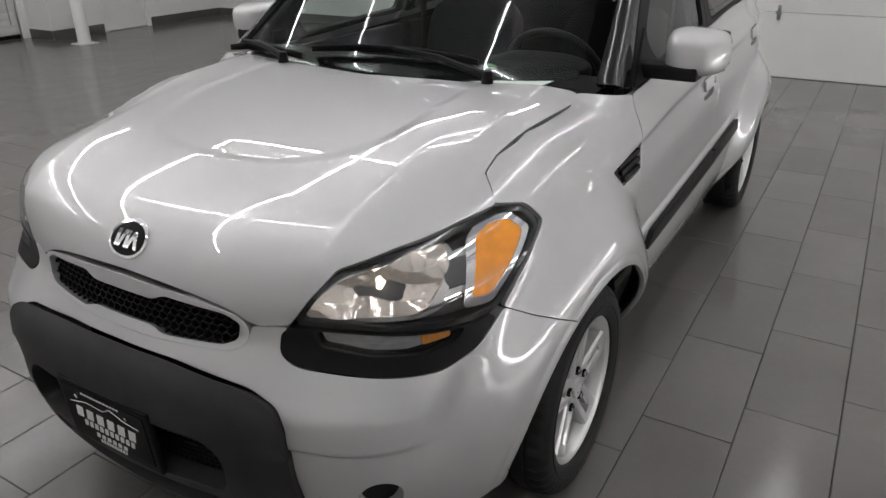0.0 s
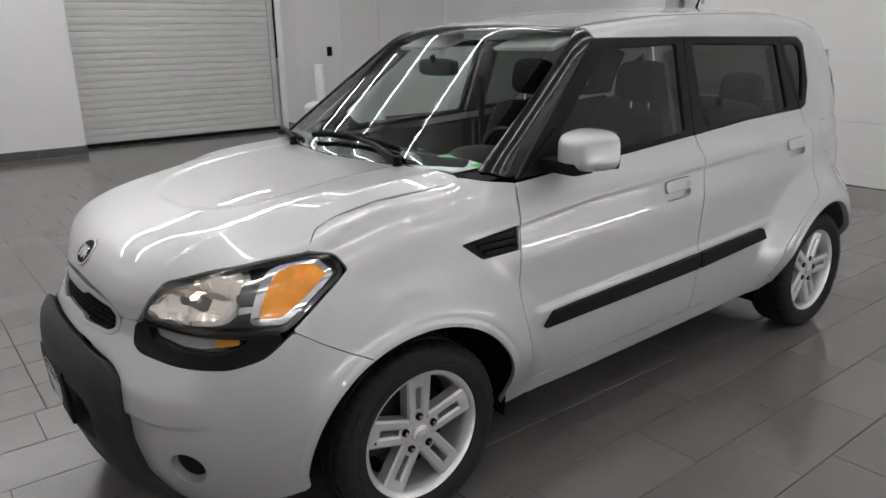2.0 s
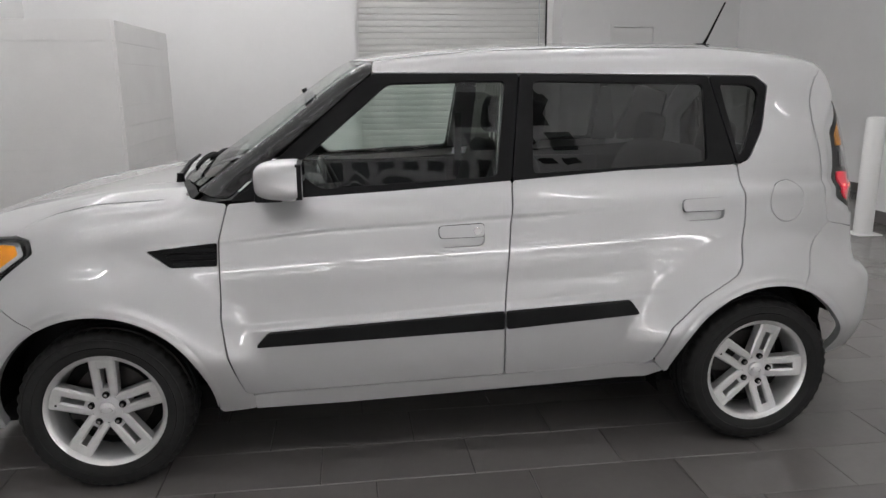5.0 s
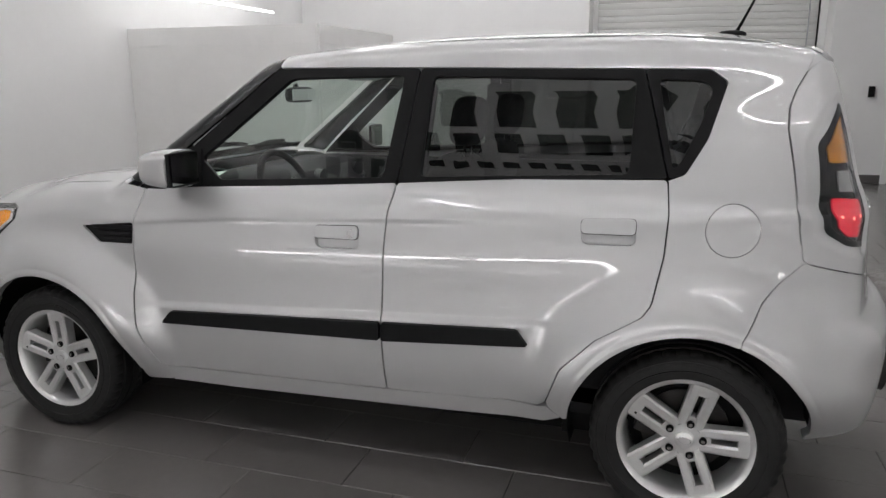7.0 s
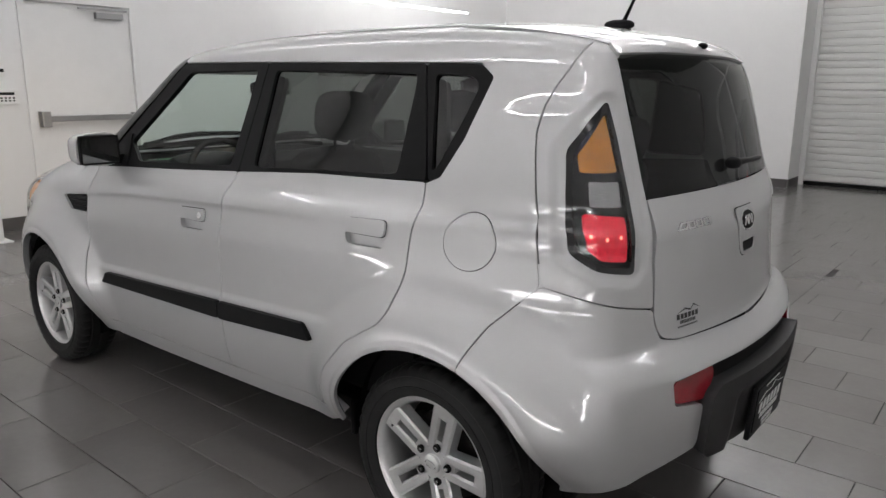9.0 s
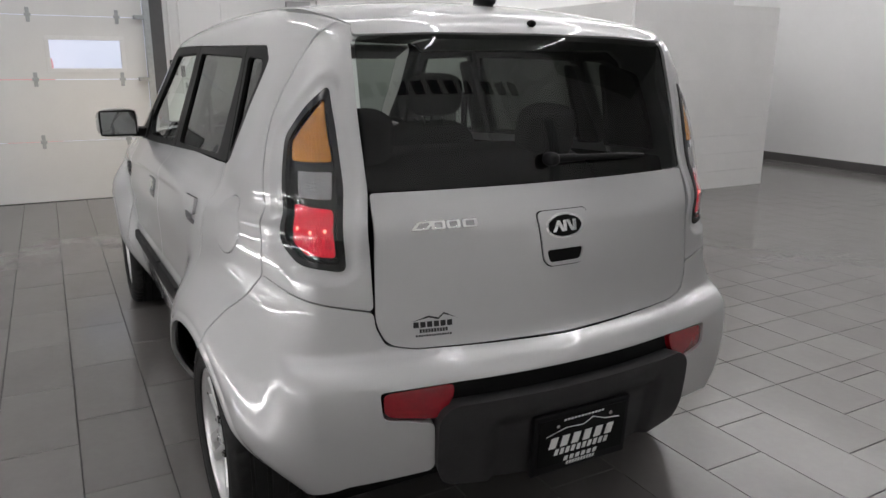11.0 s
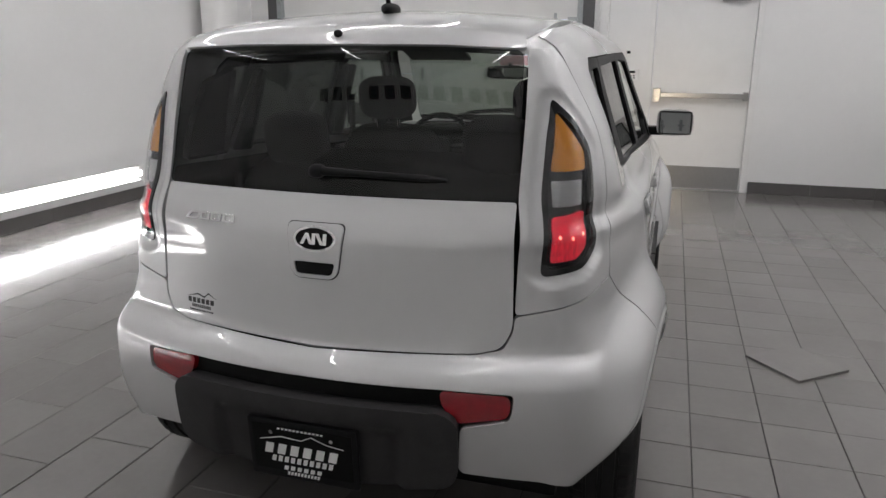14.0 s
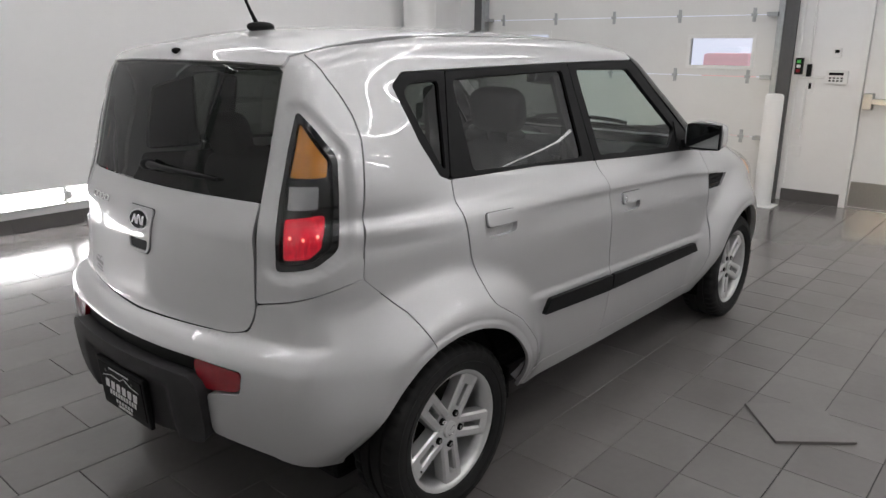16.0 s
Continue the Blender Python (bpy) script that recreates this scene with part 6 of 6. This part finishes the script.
def plate(x, z, face, w=0.31, h=0.165, tilt=0):
    m = pose(x, 0, z, 0, tilt, 0 if face > 0 else 180)
    holder = part("plate_holder", shift(box((-0.010, -w / 2 - 0.008, -h / 2 - 0.008), (0.006, w / 2 + 0.008, h / 2 + 0.008), 0.006), m), BLACK_TRIM, car, "black dealer plate in a plastic frame")
    part("plate_face", shift(box((0.006, -w / 2 + 0.006, -h / 2 + 0.016), (0.009, w / 2 - 0.006, h / 2 - 0.006), 0.002), m), DARK_PLASTIC, holder)

    def word(z0, z1, half, n, name):
        for i in range(n):
            a, b = -half + 2 * half * i / n, -half + 2 * half * (i + 0.62) / n
            lean = (z1 - z0) * 0.25
            c = [(0.0102, a, z0), (0.0102, b, z0), (0.0102, b + lean, z1), (0.0102, a + lean, z1)]
            bm = bmesh.new()
            v = [bm.verts.new(p) for p in c]
            q = [bm.verts.new((0.0088, p[1], p[2])) for p in c]
            bm.faces.new(v)
            for k in range(4):
                bm.faces.new((v[k], q[k], q[(k + 1) % 4], v[(k + 1) % 4]))
            part(name, shift(bm, m), WHITE_METAL, holder)
    word(-0.012, 0.020, 0.115, 6, "word_bar")
    word(-0.036, -0.018, 0.095, 10, "word_bar")
    word(-0.060, -0.047, 0.06, 6, "word_bar")
    word(-0.075, -0.065, 0.05, 10, "word_bar")
    word(0.066, 0.071, 0.07, 12, "word_bar")
    for y in (-0.09, 0.09):
        part("screw", shift(rod((0.006, y, 0.055), (0.012, y, 0.055), 0.006, seg=12), m), CHROME, holder)
    bm = bmesh.new()
    ridge = [(-0.125, 0.028), (-0.06, 0.044), (0.0, 0.040), (0.03, 0.056), (0.075, 0.040), (0.125, 0.034)]
    add_sweep(bm, [(0.0095, y, z_) for y, z_ in ridge], 0.0012, 6)
    part("ridge_line", shift(bm, m), WHITE_METAL, holder)
    return holder


plate(2.135, 0.445, 1, tilt=4)
plate(-1.972, 0.442, -1, tilt=4)

# ---- the cabin ----
dash = part("dashboard", prism([(0.98, 0.60), (0.98, 1.00), (0.90, 1.035), (0.66, 1.055), (0.55, 1.02), (0.50, 0.94), (0.56, 0.84), (0.60, 0.60)], -0.68, 0.68), INNER, car, "dark grained dashboard")
bin_ = part("instrument_hood", lump((0.56, 0.37, 1.04), (0.12, 0.19, 0.055), 2.6), INNER, dash, "", True)
part("centre_stack", box((0.46, -0.12, 0.60), (0.56, 0.12, 0.98), 0.02), LAMP_GREY, dash)
for y in (-0.60, 0.60, -0.16, 0.16):
    part("air_vent", rod((0.50, y * 0.98, 0.985), (0.535, y, 0.99), 0.04, seg=24), LAMP_GREY, dash)
part("console", box((-0.35, -0.10, 0.34), (0.50, 0.10, 0.62), 0.03), INNER, car)
part("gear_lever", rod((0.20, 0, 0.62), (0.23, 0, 0.76), 0.014, 0.022), INNER, car)
sw = part("steering_wheel", add_sweep(bmesh.new(), [(0, 0.185 * math.cos(2 * math.pi * i / 40), 0.185 * math.sin(2 * math.pi * i / 40)) for i in range(41)], 0.015, 10), INNER, car, "black three-spoke steering wheel", True)
sw.matrix_basis = pose(0.40, 0.37, 0.985, 0, 24, 0)
part("wheel_boss", lump((0.02, 0, 0), (0.035, 0.075, 0.06), 3), INNER, sw, "", True)
for a in (0, 180, 270):
    c, s_ = math.cos(radians(a)), math.sin(radians(a))
    part("wheel_spoke", rod((0.015, 0.05 * c, 0.05 * s_), (0.0, 0.18 * c, 0.18 * s_), 0.016, 0.012), LAMP_GREY, sw)
part("steering_column", rod((0.41, 0.37, 0.98), (0.60, 0.37, 0.90), 0.045), INNER, car)
rv = part("rear_view_mirror", lump((0.525, 0.005, 1.392), (0.022, 0.12, 0.036), 4), INNER, car, "dark rear-view mirror", True)
part("mirror_stalk", rod((0.535, 0, 1.40), (0.55, 0, 1.44), 0.012), INNER, rv)
part("mirror_glass", box((0.500, -0.105, 1.366), (0.5035, 0.115, 1.418)), MIRROR, rv)
for y in (-0.34, 0.34):
    part("sun_visor", box((0.18, y - 0.17, 1.482), (0.36, y + 0.17, 1.498), 0.006, Matrix.Rotation(radians(18), 4, "Y")), HEADLINER, car)
part("roof_console", box((0.12, -0.10, 1.50), (0.30, 0.10, 1.54), 0.02), HEADLINER, car)


def seat(name, x, y, w, lean, head_z, label, heads=(0,)):
    st = part(name, lump((x + 0.20, y, 0.53), (0.28, w, 0.11), 4.5), CLOTH, car, label, True)
    bk = lump((0, 0, 0.30), (0.085, w, 0.33), 4.0)
    part("backrest", shift(bk, pose(x - 0.06, y, 0.56, 0, -lean, 0)), CLOTH, st, "", True)
    for h in heads:
        hr = lump((0, 0, 0), (0.055, 0.135 if len(heads) == 1 else 0.115, 0.095), 3.4)
        top = pose(x - 0.06, y, 0.56, 0, -lean, 0) @ Vector((0, 0, head_z))
        part("headrest", shift(hr, Matrix.Translation((top.x, y + h, top.z)) @ pose(0, 0, 0, 0, -lean * 0.6, 0)), CLOTH, st, "", True)
        for d in (-0.05, 0.05):
            part("headrest_post", rod((top.x + 0.01, y + h + d, top.z - 0.16), (top.x, y + h + d, top.z - 0.03), 0.006, seg=8), CHROME, st)
    return st


for y in (0.36, -0.36):
    seat("front_seat", -0.16, y, 0.25, 14, 0.76, "dark grey cloth front seat with headrest")
seat("rear_seat", -1.02, 0.0, 0.62, 16, 0.67, "dark grey cloth rear bench with headrests", (0.36, -0.36))
pair("pillar_trim", skin("side", [(-0.24, 1.46), (-0.35, 1.46), (-0.33, 1.13), (-0.20, 1.12)], off=-0.05, step=0.05, depth=0.02), LAMP_GREY, car)
pair("pillar_trim", skin("side", [(-1.06, 1.45), (-1.12, 1.45), (-1.19, 1.16), (-1.05, 1.15)], off=-0.05, step=0.05, depth=0.02), INNER, car)
pair("pillar_trim", skin("side", [(-1.28, 1.46), (-1.46, 1.42), (-1.46, 1.15), (-1.20, 1.15)], off=-0.045, step=0.05, depth=0.02), INNER, car)
for s in (1, -1):
    for x0, x1 in ((-0.20, 0.72), (-1.10, -0.28)):
        card = part("door_card", box((x0, 0.70 * s if s > 0 else -0.735, 0.40), (x1, 0.735 if s > 0 else -0.70, 1.045), 0.015), INNER, car)
        part("arm_rest", box((x0 + 0.15, 0.64 * s if s > 0 else -0.70, 0.74), (x1 - 0.2, 0.70 if s > 0 else -0.64, 0.79), 0.015), INNER, card)
    part("seat_belt", box((-0.27, (0.60 if s > 0 else -0.612), 0.55), (-0.23, (0.612 if s > 0 else -0.60), 1.30)), INNER, car)

sheet = tagged(part("paper_sheet", box((-0.10, -0.16, 0), (0.10, 0.16, 0.002)), PAPER), "pale green paper sheet lying on the dashboard", "paper")
sheet.matrix_basis = pose(0.775, 0.36, 1.0495, 0, 5, -12)
part("green_corner", box((-0.098, 0.10, 0.0021), (-0.06, 0.158, 0.0032)), GREEN, sheet)
part("green_corner", box((-0.098, -0.158, 0.0021), (-0.07, -0.12, 0.0032)), GREEN, sheet)

# beams of the lit headlamps
for s in (1, -1):
    ld = bpy.data.lights.new("headlamp_beam", "SPOT")
    ld.energy, ld.color, ld.spot_size, ld.spot_blend, ld.shadow_soft_size = 34, (1.0, 0.80, 0.55), radians(46), 0.9, 0.05
    lo = new("headlamp_beam", ld)
    lo.matrix_basis = look((2.02, 0.60 * s, 0.84), (5.0, 0.75 * s, 0.78))

# ---- floor tiles, last ----
floor = thing("floor", "grey rectangular floor tiles with dark joints", "floor", kind="structure")
LONG, SQUARE, W = tile_mesh(0.59, 0.2875), tile_mesh(0.2915, 0.2875), 0.2875
rest_v, rest_f, shown = [], [], 0
row = -42
while True:
    y0 = 0.95 + row * W
    if y0 > LEFT:
        break
    cells, x = [], -6.5 - random.random() * 0.2
    short = -4.5 < y0 < -0.9
    off = (0.30 - 0.21 * row) % 0.59
    k = -12
    while off + k * 0.59 < FRONT:
        x0 = off + k * 0.59
        if short and x0 > -1.6:
            q = round((x0 + 0.525) / 0.2915)
            cells += [(q * 0.2915 - 0.525, SQUARE), ((q + 1) * 0.2915 - 0.525, SQUARE)]
        else:
            cells.append((x0, LONG))
        k += 1
    if short:
        cells = [c for c in cells if c[1] is LONG] + [(-0.525 + 0.2915 * i, SQUARE) for i in range(-3, 20)]
        edge = -0.525 - 3 * 0.2915
        cells = [c for c in cells if c[1] is SQUARE or c[0] + 0.59 <= edge + 0.001] 
        last = max([c[0] + 0.59 for c in cells if c[1] is LONG])
        if edge - last > 0.05:
            cells.append((last, (edge - last)))
    for x0, me in cells:
        near = -4.2 < x0 < 3.2 and (0.6 < y0 < 3.2 or -2.6 < y0 < -0.7 or (x0 < -1.6 and -2.6 < y0 < 2.6))
        if near and shown < 300 and not isinstance(me, float):
            t = new("tile", me)
            t.parent, t.location = floor, (x0, y0, 0)
            t.rotation_euler = (random.uniform(-0.0016, 0.0016), random.uniform(-0.0010, 0.0010), 0)
            shown += 1
        else:
            l = me if isinstance(me, float) else (0.59 if me is LONG else 0.2915)
            i0 = len(rest_v)
            for zz, b in ((-0.02, 0.0015), (-0.0015, 0.0015), (0, 0.003)):
                rest_v += [(x0 + b, y0 + b, zz), (x0 + l - b, y0 + b, zz), (x0 + l - b, y0 + W - b, zz), (x0 + b, y0 + W - b, zz)]
            for r in (0, 4):
                rest_f += [(i0 + r + j, i0 + r + (j + 1) % 4, i0 + r + 4 + (j + 1) % 4, i0 + r + 4 + j) for j in range(4)]
            rest_f.append((i0 + 8, i0 + 9, i0 + 10, i0 + 11))
    row += 1
me = bpy.data.meshes.new("tiles")
me.from_pydata(rest_v, [], rest_f)
me.materials.append(TILE)
far_tiles = tagged(new("tiles", me), kind="stuff")
far_tiles.parent = floor
part("grout", box((-6.6, -10.6, -0.05), (FRONT + 0.05, LEFT + 0.05, -0.006)), GROUT, floor)
